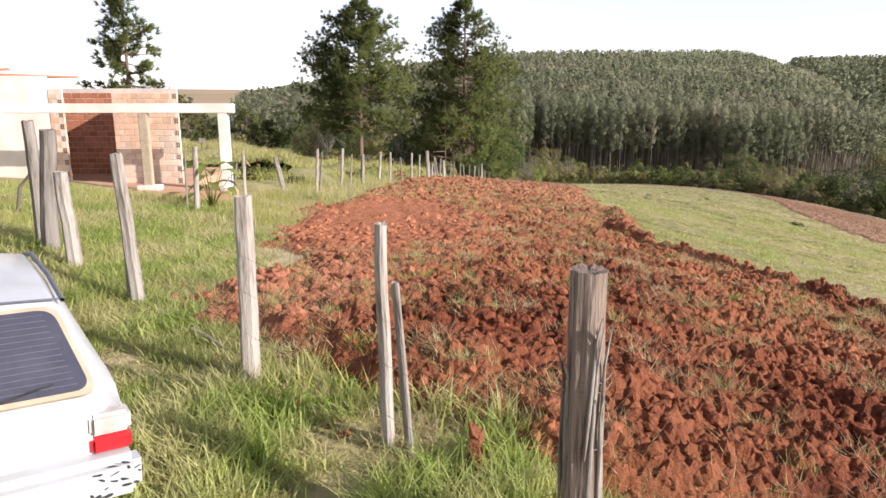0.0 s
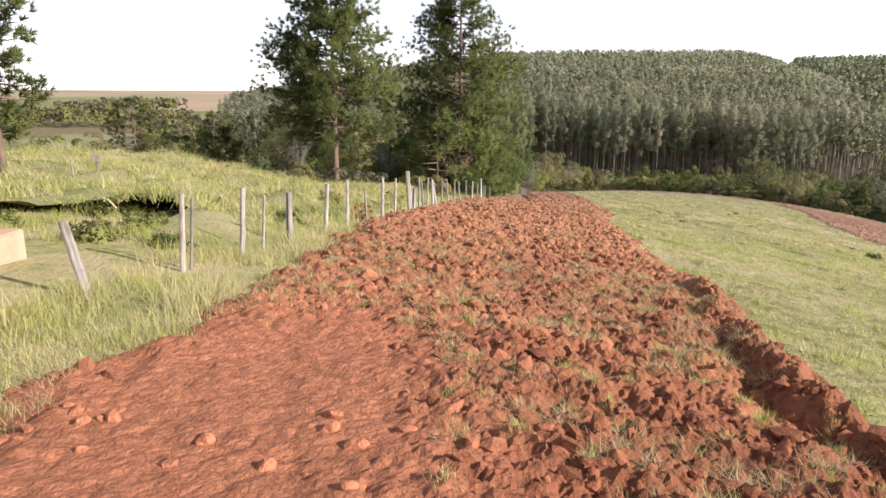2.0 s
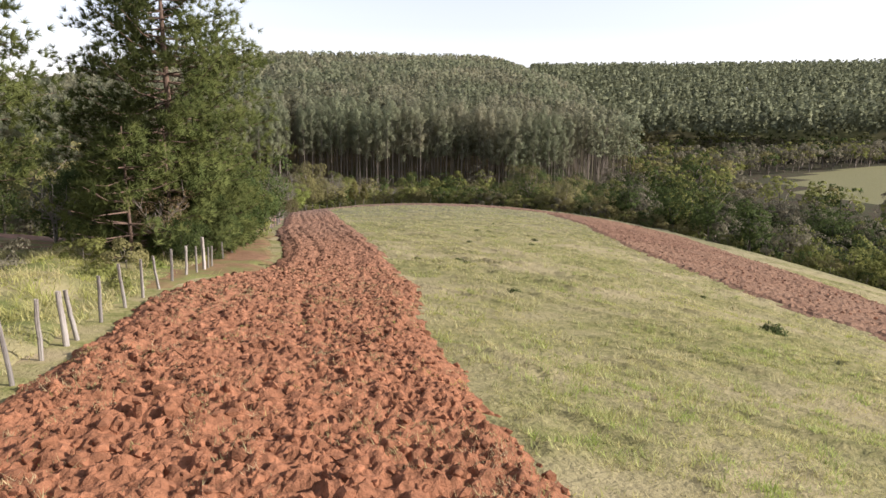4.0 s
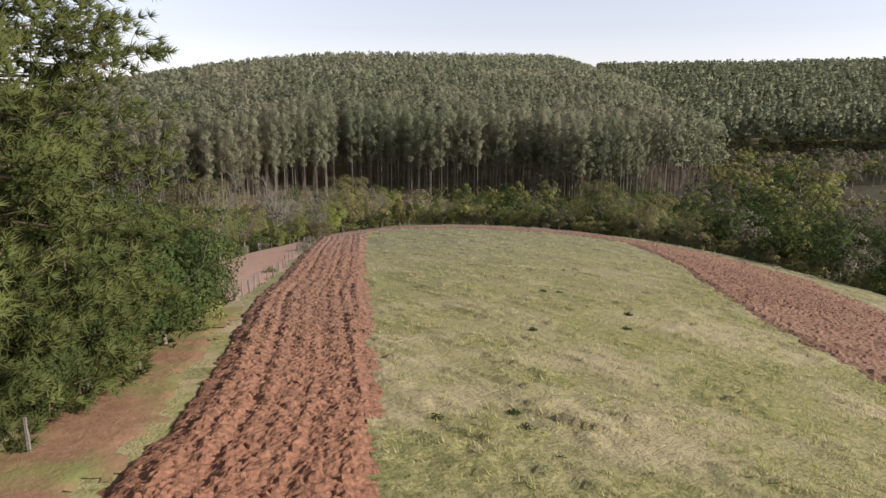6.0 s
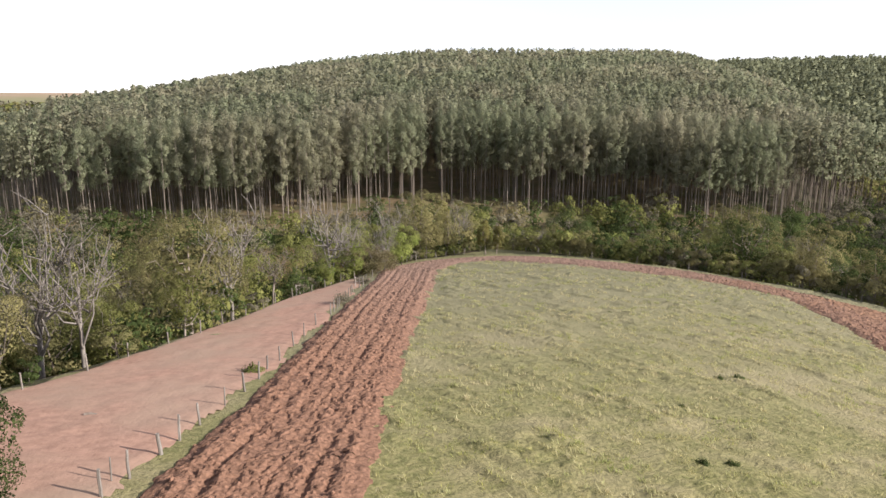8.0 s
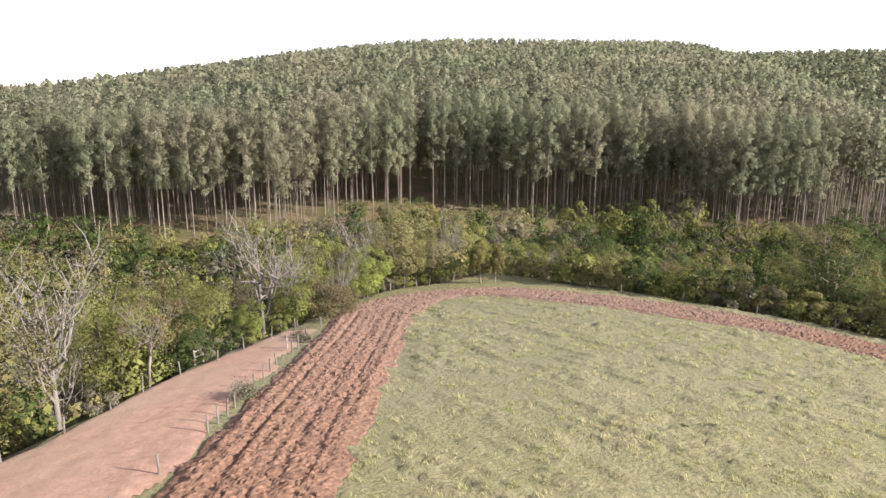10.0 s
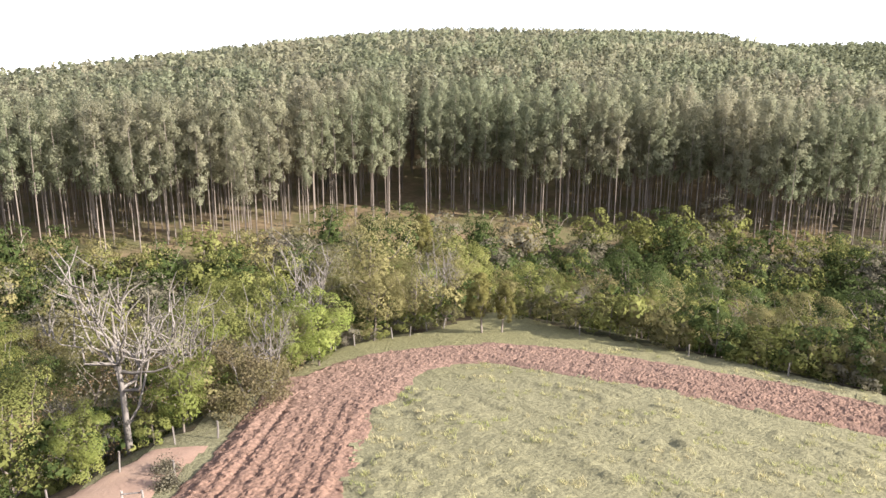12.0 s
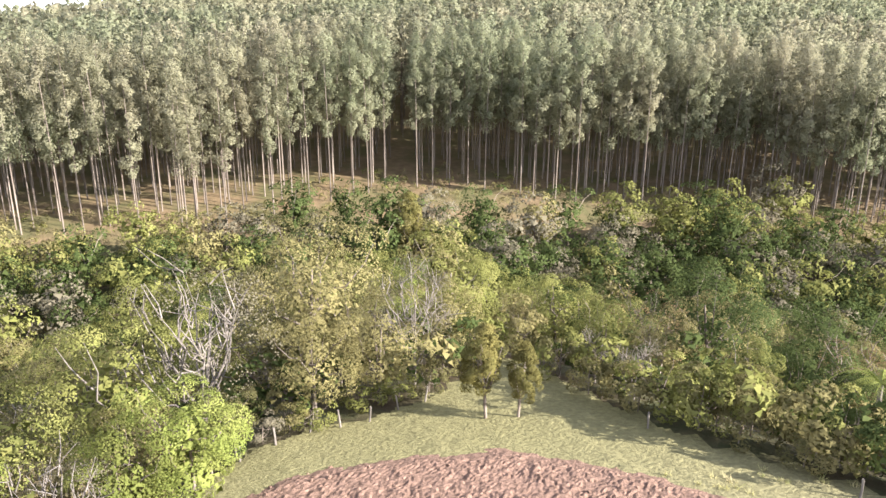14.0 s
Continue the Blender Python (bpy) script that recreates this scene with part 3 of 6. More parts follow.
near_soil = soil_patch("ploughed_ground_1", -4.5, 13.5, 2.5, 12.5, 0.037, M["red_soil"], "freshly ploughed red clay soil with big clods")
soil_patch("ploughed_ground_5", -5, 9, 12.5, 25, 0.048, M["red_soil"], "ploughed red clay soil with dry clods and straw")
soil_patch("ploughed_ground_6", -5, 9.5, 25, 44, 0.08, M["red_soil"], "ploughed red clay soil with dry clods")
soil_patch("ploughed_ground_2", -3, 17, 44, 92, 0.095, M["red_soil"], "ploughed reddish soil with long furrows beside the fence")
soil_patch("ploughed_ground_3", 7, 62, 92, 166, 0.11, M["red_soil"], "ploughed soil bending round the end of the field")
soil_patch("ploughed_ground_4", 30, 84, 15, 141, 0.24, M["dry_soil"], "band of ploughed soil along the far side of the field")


def pale_inside(x, y):
    d = np.minimum(np.interp(y, FENCE_Y, FENCE_X) - 0.6 - x, foot(x) - 1.0 - y)
    d = np.minimum(d, y - (87 + 0.10 * np.maximum(8 - x, 0)))
    return np.minimum(d, x + 30) + 1.0 * (vnoise(x * 0.6, y * 0.6, 31) - 0.5)


px, py = np.arange(-12, 18, 0.24), np.arange(84, 146, 0.24)
PX, PY = np.meshgrid(px, py)
PZ = height(PX, PY) + 0.05 + 0.05 * vnoise(PX * 1.5, PY * 1.5, 32) + np.clip(pale_inside(PX, PY) * 0.1, -0.15, 0)
tagged(sheet("pale_field", px, py, PZ, M["pale_soil"], keep=lambda x, y: pale_inside(x, y) > -0.6), "bare pale pink earth of a tilled plot beside the fence", "bare soil", kind="structure")


def litter_inside(x, y):
    """Bare ground and leaf litter under the pines, up to the fence."""
    d = np.minimum(np.interp(y, LEFT_Y, LEFT_X) - 1.0 - x, np.minimum(x + 9, np.minimum(y - 56, 86.5 - y)))
    return d + 1.6 * (vnoise(x * 0.5, y * 0.5, 34) - 0.5) + 0.7 * (vnoise(x * 1.7, y * 1.7, 35) - 0.5)


lx, ly = np.arange(-10, 9, 0.22), np.arange(54, 89, 0.22)
LX, LY = np.meshgrid(lx, ly)
LZ = height(LX, LY) + 0.06 + 0.05 * vnoise(LX * 2.2, LY * 2.2, 36) + np.clip(litter_inside(LX, LY) * 0.2, -0.2, 0)
tagged(sheet("bare_ground", lx, ly, LZ, M["litter_soil"], keep=lambda x, y: litter_inside(x, y) > -0.4), "bare brown earth and leaf litter under the pines", "bare soil", kind="structure")


# ---- trees ----
def thing(name, label, category, group="", kind=""):
    return tagged(new(name), label, category, group, kind)


def z_at(x, y):
    return float(height(np.array([x]), np.array([y]))[0])


def eucalyptus(rng, clumps, per, size, tall=24.0, sides=5, start=0.0):
    """Trunk and crown of one slender plantation tree, its foot at the origin."""
    bend = rng.normal(size=2) * 0.35
    heights = np.array([-0.6, 0.25 * tall, 0.6 * tall, 0.96 * tall])
    pts = [(bend[0] * (h / tall) ** 2, bend[1] * (h / tall) ** 2, h) for h in heights]
    trunk = tube(pts, (0.115, 0.092, 0.065, 0.02), sides)
    c, o = [], []
    for i in range(clumps):
        f = start + (1 - start) * (i + rng.random()) / clumps
        h = tall * (0.41 + 0.58 * f)
        spread = 1.75 * math.sin(math.pi * (0.12 + 0.80 * f)) ** 0.7
        a, r = rng.uniform(0, 2 * math.pi), spread * rng.uniform(0.15, 1.15)
        p = np.array([bend[0] + r * math.cos(a), bend[1] + r * math.sin(a), h])
        q = ball_points(per, rng, 0.45)
        c.append(p + q * np.array([1.0, 1.0, 1.0]) * rng.uniform(0.5, 1.0))
        o.append(0.8 * q + np.array([math.cos(a) * 0.6, math.sin(a) * 0.6, 0.75]))
    crown = cards(np.concatenate(c), size, rng, 0.7, 0.6, np.concatenate(o))
    return trunk, crown


def plant_tree(name, trunk, crown, bark, leaf, label, category, group, where, turn, scale=1.0):
    base = thing(name, label, category, group)
    piece("trunk", trunk, base)
    piece("crown", crown, base)
    base.matrix_basis = pose(*where, 0, 0, turn) @ Matrix.Diagonal((scale, scale, scale, 1))
    return base


rng = np.random.default_rng(7)
spots = []
for iy in range(-5, 98):
    y0 = 235 + iy * 2.8
    for ix in range(-50, 118):
        x0 = ix * 2.7 + 0.06 * (y0 - 235)
        x0, y1 = x0 + rng.normal() * 0.35, y0 + rng.normal() * 0.35
        if x0 < -70 - 0.25 * (y0 - 235) or not in_plantation(np.array([x0]), np.array([y1]))[0]:
            continue
        deep = y1 - float(front(x0))
        lane = (ix % 23 == 0 and 6 < iy < 22) or (ix == 12 and deep < 30)
        if lane or rng.random() < ((0.5 if x0 < 25 else 0.2) if deep < 12 else 0.06):
            continue
        spots.append((x0, y1))
spots = np.array(spots)
spots_z = height(spots[:, 0], spots[:, 1])
behind = spots[:, 1] - front(spots[:, 0]) + np.where((spots[:, 0] > -52) & (spots[:, 0] < 122), 0, 500)
near_mask = behind <= np.sort(behind)[299]
kinds = []
for i in range(7):
    t, c = eucalyptus(rng, 30, 112, 0.125, 24 + rng.normal() * 1.2)
    kinds.append((mesh_of("trunk", *t, M["euc_bark"], smooth=True), mesh_of("crown", *c[:2], M["euc_leaf"], normals=c[2])))
for (x, y), z in zip(spots[near_mask], spots_z[near_mask]):
    t, c = kinds[rng.integers(7)]
    plant_tree("eucalyptus_tree", t, c, None, None, "tall slender plantation eucalyptus with pale bare trunk", "tree", "front rows of the eucalyptus plantation", (x, y, z), rng.uniform(0, 360), rng.uniform(0.92, 1.06))


def grove(name, spots, zs, makers, mats, label, category, scale=(0.9, 1.1)):
    """Many trees of a few kinds in one mesh, for woods that nobody could count."""
    V, F, W, N, base = [], [], [], [], 0
    which = rng.integers(len(makers), size=len(spots))
    for k, bits in enumerate(makers):
        idx = np.flatnonzero(which == k)
        if not len(idx):
            continue
        a = rng.uniform(0, 2 * math.pi, len(idx))
        s = rng.uniform(*scale, len(idx))
        ca, sa = np.cos(a)[:, None], np.sin(a)[:, None]
        for (v, f, *nn), w in bits:
            if nn:
                m = nn[0]
            else:
                m = unit(v * np.array([1, 1, 0]) + 1e-4)
            x = (v[None, :, 0] * ca - v[None, :, 1] * sa) * s[:, None] + spots[idx, 0][:, None]
            y = (v[None, :, 0] * sa + v[None, :, 1] * ca) * s[:, None] + spots[idx, 1][:, None]
            z = v[None, :, 2] * s[:, None] + zs[idx][:, None]
            V.append(np.stack([x, y, z], 2).reshape(-1, 3))
            N.append(np.stack([m[None, :, 0] * ca - m[None, :, 1] * sa, m[None, :, 0] * sa + m[None, :, 1] * ca, m[None, :, 2] + 0 * ca], 2).reshape(-1, 3))
            if f.shape[1] == 4:
                f = np.concatenate([f[:, :3], f[:, [0, 2, 3]]])
            F.append((f[None] + (np.arange(len(idx)) * len(v))[:, None, None]).reshape(-1, 3) + base)
            W.append(np.full(len(idx) * len(f), w))
            base += len(idx) * len(v)
    me = mesh_of(name, np.concatenate(V), np.concatenate(F), mats, np.concatenate(W), normals=np.concatenate(N))
    return tagged(new(name, me), label, category, kind="stuff")


rest = ~near_mask
close = rest & (behind < 34)
mid = rest & ~close & (spots[:, 1] < 330)
back = rest & ~close & ~mid & (rng.random(len(spots)) < 0.8)
mid_kinds = [[(t, 0), (c, 1)] for t, c in (eucalyptus(rng, 13, 13, 0.40, 24, 3, 0.15) for _ in range(6))]
far_kinds = [[(c, 1)] for t, c in (eucalyptus(rng, 8, 6, 0.78, 24, 3, 0.45) for _ in range(6))]
close_kinds = [[(t, 0), (c, 1)] for t, c in (eucalyptus(rng, 16, 18, 0.30, 24, 3) for _ in range(6))]
grove("eucalyptus_plantation", spots[close], spots_z[close], close_kinds, [M["euc_bark"], M["euc_leaf"]], "tall eucalyptus behind the front rows of the plantation", "trees")
grove("eucalyptus_plantation", spots[mid], spots_z[mid], mid_kinds, [M["euc_bark"], M["euc_leaf"]], "dense rows of tall eucalyptus on the hillside", "trees")
grove("eucalyptus_plantation", spots[back], spots_z[back], far_kinds, [M["euc_bark"], M["euc_leaf"]], "eucalyptus plantation up to the crest of the hill", "trees")

# second hill
hx, hy = np.meshgrid(np.arange(150, 760, 5.0), np.arange(250, 760, 5.0))
hx, hy = (hx + rng.normal(size=hx.shape)).ravel(), (hy + rng.normal(size=hy.shape)).ravel()
hq, ha = np.hypot(hx, hy), np.degrees(np.arctan2(hx, hy))
k = (hq > 372) & (hq < 790) & (ha > 9) & (ha < 62) & (hx > 8 + plantation_side(hy))
s2 = np.stack([hx[k], hy[k]], 1)
hill2_kinds = [[(c, 1)] for t, c in (eucalyptus(rng, 11, 6, 0.9, 24, 3, 0.35) for _ in range(5))]
grove("eucalyptus_plantation", s2, height(s2[:, 0], s2[:, 1]), hill2_kinds, [M["euc_bark"], M["euc_leaf_shade"]], "eucalyptus plantation with shade-darkened leaves on the hill across the valley", "trees", (0.9, 1.15))


def broadleaf(rng, tall, wide, clumps, per, size, bare=0.0, low=0.3, limbs=6, cone=0.0):
    """Trunk with limbs, and a crown of leaf clumps with gaps; wide is the crown's radius."""
    bits = []
    lean = rng.normal(size=2) * 0.06 * tall
    top = np.array([lean[0], lean[1], tall * 0.72])
    bits.append(tube([(0, 0, -0.5), (lean[0] * 0.3, lean[1] * 0.3, tall * 0.3), tuple(top)], (0.035 * tall * 0.55, 0.028 * tall * 0.5, 0.01 * tall * 0.5), 5))
    centres = []
    for i in range(limbs):
        a = 2 * math.pi * (i + rng.random() * 0.7) / limbs
        f = rng.uniform(0.2, 0.8)
        p0 = np.array([lean[0] * f, lean[1] * f, tall * 0.72 * f])
        p2 = np.array([math.cos(a) * wide * rng.uniform(0.55, 0.95), math.sin(a) * wide * rng.uniform(0.55, 0.95), tall * rng.uniform(low + 0.25, 0.95)])
        way = [p0 + (p2 - p0) * g + np.array([0, 0, -0.2 * tall * g * (1 - g)]) + (0 < g) * rng.normal(size=3) * 0.05 * wide for g in (0, 0.22, 0.42, 0.62, 0.82, 1)]
        bits.append(tube([tuple(p) for p in way], [k * tall for k in (0.009, 0.0075, 0.006, 0.0045, 0.003, 0.0015)], 4))
        if bare:
            for j in range(7):
                g = rng.uniform(0.3, 1.0)
                q0 = p0 + (p2 - p0) * g
                q1 = q0 + rng.normal(size=3) * np.array([0.22, 0.22, 0.16]) * wide + np.array([0, 0, 0.12 * tall])
                bits.append(tube([tuple(q0), tuple((q0 + q1) / 2 + rng.normal(size=3) * 0.05 * wide), tuple(q1)], (0.005 * tall, 0.0035 * tall, 0.0015 * tall), 3))
        centres.append(p2)
    for i in range(clumps - len(centres)):
        p = ball_points(1, rng, 0.55)[0]
        centres.append(np.array([p[0] * wide + lean[0], p[1] * wide + lean[1], tall * (low + (1 - low) * (0.5 + 0.47 * p[2]))]))
    if cone:
        centres = [p * np.array([1, 1, 0]) * (1 + 0.3 * cone - cone * (p[2] / tall - low) / (1 - low)) + p * np.array([0, 0, 1]) for p in centres]
    c, o = [], []
    middle = np.array([lean[0] * 0.6, lean[1] * 0.6, tall * (0.4 + 0.3 * low)])
    for p in centres:
        r = wide * rng.uniform(0.25, 0.38)
        way = (p - middle) / np.linalg.norm(p - middle)
        q = ball_points(per, rng, 0.78)
        under = q @ way + 0.5 * q[:, 2] < -0.25
        q[under] *= -1
        c.append(p + q * np.array([r, r, r * 0.75]))
        o.append(q + 0.55 * way)
    c, o = np.concatenate(c), np.concatenate(o)
    if not bare and not cone and clumps > 20:
        # the dense inside of the crown
        q = ball_points(620 if size < 0.1 else 90, rng, 0.25)
        inner = middle + np.array([0, 0, 0.12 * low * tall]) + q * np.array([0.68 * wide, 0.68 * wide, 0.5 * tall * (0.9 - low)])
        core = cards(inner, max(0.17, 2.4 * size), rng, 0.7, 0.0, q + np.array([0, 0, 0.3]))
    else:
        core = None
    k = c[:, 2] > 0.1 * tall * min(1, low * 4)
    crown = cards(c[k], size, rng, 0.65, 0.0, o[k])
    if core is not None:
        crown = (np.concatenate([crown[0], core[0]]), np.concatenate([crown[1], core[1] + len(crown[0])]), np.concatenate([crown[2], core[2]]))
    return joined(bits), crown


def bare_tree(rng, tall, wide, leafy=3):
    """A leafless tree: a short forked trunk that branches six times into fine spreading twigs, with a few last leaves."""
    bits, tips = [], []

    def grow(p, way, length, r, depth):
        q = p + way * length
        bend = p + way * length * 0.5 + rng.normal(size=3) * 0.07 * length
        bits.append(tube([tuple(p), tuple(bend), tuple(q)], (r, r * 0.85, r * 0.66), 6 if depth == 0 else (4 if depth < 3 else 3)))
        if depth >= 6:
            tips.extend((q, bend))
            return
        for k in range(3 if depth < 4 else 2):
            turn = rng.normal(size=3) * np.array([0.66, 0.66, 0.34])
            w = way + turn * min(1.3, 2.2 * wide / tall) + np.array([0, 0, 0.05])
            if depth == 0:
                a = 2.1 * k + rng.uniform(-0.4, 0.4)
                w = np.array([math.cos(a) * 2.2 * wide / tall, math.sin(a) * 2.2 * wide / tall, 0.8])
            start = p + way * length * rng.uniform(0.5, 1.0)
            grow(start if k else q, w / np.linalg.norm(w), length * rng.uniform(0.66, 0.86), max(r * (0.55 if k else 0.66), 0.004), depth + 1)

    grow(np.array([0, 0, -0.4]), np.array([0.05, 0.05, 1.0]), tall * 0.23, 0.0135 * tall, 0)
    tips = np.array(tips)
    tips = np.concatenate([tips] + [tips + 0.2 * rng.normal(size=tips.shape) for _ in range(leafy - 1)])
    return joined(bits), cards(tips, 0.05 if leafy < 5 else 0.065, rng, 0.6)


WOODS = [
    ("broadleaf_tree", "dark", "bark", dict(tall=8.8, wide=3.2, clumps=32, per=330, size=0.056, low=0.16), "dense dark green broadleaf tree in the creek woods"),
    ("broadleaf_tree", "mid", "bark", dict(tall=8.4, wide=3.1, clumps=30, per=330, size=0.056, low=0.2), "leafy green broadleaf tree in the creek woods"),
    ("broadleaf_tree", "olive", "bark", dict(tall=8.8, wide=3.3, clumps=28, per=310, size=0.054, low=0.25), "olive green broadleaf tree with loose crown"),
    ("broadleaf_tree", "mid", "pale_bark", dict(tall=9.5, wide=2.4, clumps=22, per=330, size=0.056, low=0.42), "tall leafy tree with pale trunk in the woods"),
    ("broadleaf_tree", "grey", "pale_bark", dict(tall=8.5, wide=2.9, clumps=26, per=110, size=0.05, bare=1, limbs=12), "half bare tree with grey winter twigs"),
    ("broadleaf_tree", "yellow", "bark", dict(tall=7.5, wide=2.7, clumps=26, per=250, size=0.05, low=0.2), "tree with yellowing leaves at the woods' edge"),
    ("broadleaf_tree", "bright", "bark", dict(tall=6.5, wide=2.5, clumps=28, per=320, size=0.054, low=0.12), "fresh bright green broadleaf tree"),
    ("broadleaf_tree", "russet", "bark", dict(tall=7.0, wide=2.6, clumps=24, per=120, size=0.05, bare=1, limbs=10), "tree with thin russet leaves and grey twigs"),
    ("dense_tree", "dark", "bark", dict(tall=5.6, wide=2.9, clumps=54, per=230, size=0.07, low=0.02), "dense dark broadleaf tree leafy down to the ground"),
    ("dense_tree", "conifer", "bark", dict(tall=6.0, wide=1.05, clumps=120, per=130, size=0.05, low=0.22, cone=0.85), "slim upright olive green tree on the grass"),
    ("bare_tree", "grey", "pale_bark", dict(tall=8.0, wide=2.8), "leafless tree with pale bleached limbs and fine twigs"),
    ("bare_tree", "blush", "pale_bark", dict(tall=6.0, wide=4.0, leafy=16), "wide spreading tree with pinkish grey twigs and sparse young leaves"),
]
wood_kinds = []
for name, leaf, bark, args, label in WOODS:
    for _ in range(2):
        t, c = bare_tree(rng, **args) if name == "bare_tree" else broadleaf(rng, **args)
        wood_kinds.append((name, mesh_of("trunk", *t, M[bark], smooth=True), mesh_of("crown", *c[:2], M[leaf], normals=c[2]), label, (t, c), (bark, leaf)))
WEIGHTS_WEST = np.repeat([1.4, 6.0, 8.0, 2.5, 3.2, 1.5, 3.0, 2.0, 0.7, 0.0, 0.8, 1.3], 2)
WEIGHTS_EAST = np.repeat([7, 4, 6, 2, 3.0, 1.0, 1.0, 3.0, 2.5, 0.0, 1.2, 0.35], 2)
WEIGHTS_EDGE = np.repeat([2, 3, 4, 3, 2.5, 1.5, 1.6, 1.0, 0.3, 0.0, 0.6, 1.3], 2)


def woods_at(x, y):
    """Whether the creek woods cover a place."""
    past = y - foot(x)
    channel = (np.abs(x - 37.0 - 0.1 * (y - 172)) < 2.4) & (y < 184)
    return (past > np.interp(x, (14, 24), (1.6, 2.0))) & (y < np.minimum(front(x) - 5, 231) + 2 * np.sin(x / 11)) & ~left_pasture(x, y) & ~channel & (np.hypot(x - 245, (y - 150) * 1.1) > 103)


cand = []
for iy in range(0, 52):
    for ix in range(-40, 80):
        x0, y0 = ix * 4.9 + rng.normal() * 1.2 + (iy % 2) * 2.4, 80 + iy * 4.6 + rng.normal() * 1.2
        if woods_at(np.array([x0]), np.array([y0]))[0] and x0 < 130 and x0 > -75 and (x0 > 9 - 0.52 * (y0 - 69) or rng.random() < 0.3):
            cand.append((x0, y0))
cand = np.array(cand)
cam_side = np.abs(np.arctan2(cand[:, 0] - 26, cand[:, 1] - 95)) < 0.85
order = np.argsort(np.hypot(cand[:, 0] - 24, cand[:, 1] - 152) + np.where(cam_side | ((cand[:, 0] > -16) & (cand[:, 0] < 14) & (cand[:, 1] < 140)), 0, 200))
singles, others = cand[order[:285]], cand[order[285:]]
MARKED = (
    # x, y, kind, size, turn: trees that stand out at the woods' edge
    (17.0, 160.3, 22, 1.3, 20), (14.2, 163.5, 23, 1.25, 140), (21.0, 160.6, 12, 0.85, 0), (19.2, 158.6, 13, 0.7, 80), (30.2, 172.6, 8, 0.8, 50), (28.2, 170.4, 4, 0.72, 200), (25.0, 168.8, 5, 0.68, 300),
)
for x, y, k, size, turn in MARKED:
    name, t, c, label = wood_kinds[k][:4]
    plant_tree(name, t, c, None, None, label, "tree", "creek woods", (x, y, z_at(x, y)), turn, size)
for x, y in singles:
    if min(math.hypot(x - p[0], y - p[1]) for p in MARKED) < 2.4:
        continue
    past = y - float(foot(x))
    mix_here = WEIGHTS_EAST if x > 44 or (x < 13 and y < 140) else WEIGHTS_WEST
    if past < 5 and x < 22:
        mix_here = WEIGHTS_EDGE
    k = rng.choice(len(wood_kinds), p=mix_here / mix_here.sum())
    name, t, c, label = wood_kinds[k][:4]
    size = rng.choice((0.75, 0.9, 1.0, 1.1, 1.2, 1.3) if y < 185 else (0.65, 0.75, 0.85, 0.95, 1.05)) * (0.85 if 30 < x < 52 else 1.0) if past > 7 else rng.uniform(0.55, 0.9) if x > 15 else rng.uniform(0.6, 1.0)
    if 38 < x < 60 and past < 14:
        size = rng.uniform(0.36, 0.55) if past < 10 else rng.uniform(0.58, 0.75)
    elif 15 < x < 38 and past < 7:
        size = rng.uniform(0.55, 0.8) if x > 23 else rng.uniform(0.42, 0.62)
    plant_tree(name, t, c, None, None, label, "tree", "creek woods", (x, y, z_at(x, y)), rng.uniform(0, 360), size * rng.uniform(0.92, 1.08))
far_woods = []
for ix in range(-46, 66):
    for iy in range(0, 62):
        x0, y0 = ix * 6.6 + rng.normal() * 1.6, 20 + iy * 6.6 + rng.normal() * 1.6
        q = math.hypot(x0, y0)
        a = np.array([x0]), np.array([y0])
        valley = woods_at(*a)[0] and (x0 >= 130 or (x0 <= -75 and y0 > 190)) and y0 > 60
        side_valley = x0 > plantation_side(y0) and y0 > 226 and q < 430 and x0 < 400
        left_hill = not left_pasture(*a)[0] and x0 < -74 - 0.25 * (y0 - 235) and y0 > 170 and x0 > -240 and q < 420 and vnoise(np.array([x0 / 60]), np.array([y0 / 60]), 41)[0] > 0.3
        if (valley and q < 420) or side_valley or left_hill:
            far_woods.append((x0, y0))
distant = []
for ix in range(-90, -8):
    for iy in range(0, 90):
        x0, y0 = ix * 11.0 + rng.normal() * 3, 150 + iy * 11.0 + rng.normal() * 3
        q = math.hypot(x0, y0)
        if 415 < q < 1000 and not left_pasture(np.array([x0]), np.array([y0]))[0] and x0 < -80 - 0.25 * (y0 - 235) and x0 > -0.75 * y0 and vnoise(np.array([x0 / 90]), np.array([y0 / 70]), 42)[0] > 0.52 + 0.00025 * q:
            distant.append((x0, y0))
distant = np.array(distant)
far_woods = np.array(far_woods)
LOOKS = [M["bark"], M["dark"], M["mid"], M["olive"], M["dark"], M["grey"], M["dark"]]
FAR_LOOKS = [M["bark"], M["mid"], M["olive"], M["grey"], M["dark"], M["grey"], M["mid"]]
SHAPES = [(8.5, 3.4), (8.0, 3.4), (8.0, 3.4), (9.5, 3.2), (8.0, 3.4), (7.0, 3.2)]
medium = [[(t, 0), (c, 1 + i)] for i, (t, c) in enumerate([broadleaf(rng, h, w * 0.9, 22, 38, 0.18, limbs=2) for h, w in SHAPES])]
simple = [[(t, 0), (c, 1 + i)] for i, (t, c) in enumerate([broadleaf(rng, h, w * 0.85, 14, 17, 0.35, limbs=2) for h, w in SHAPES])]
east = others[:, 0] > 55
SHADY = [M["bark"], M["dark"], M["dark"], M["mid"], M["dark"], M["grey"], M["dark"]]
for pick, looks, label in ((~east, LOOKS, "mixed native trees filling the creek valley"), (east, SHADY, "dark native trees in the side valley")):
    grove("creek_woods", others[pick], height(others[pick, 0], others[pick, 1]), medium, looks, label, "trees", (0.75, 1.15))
bush = []
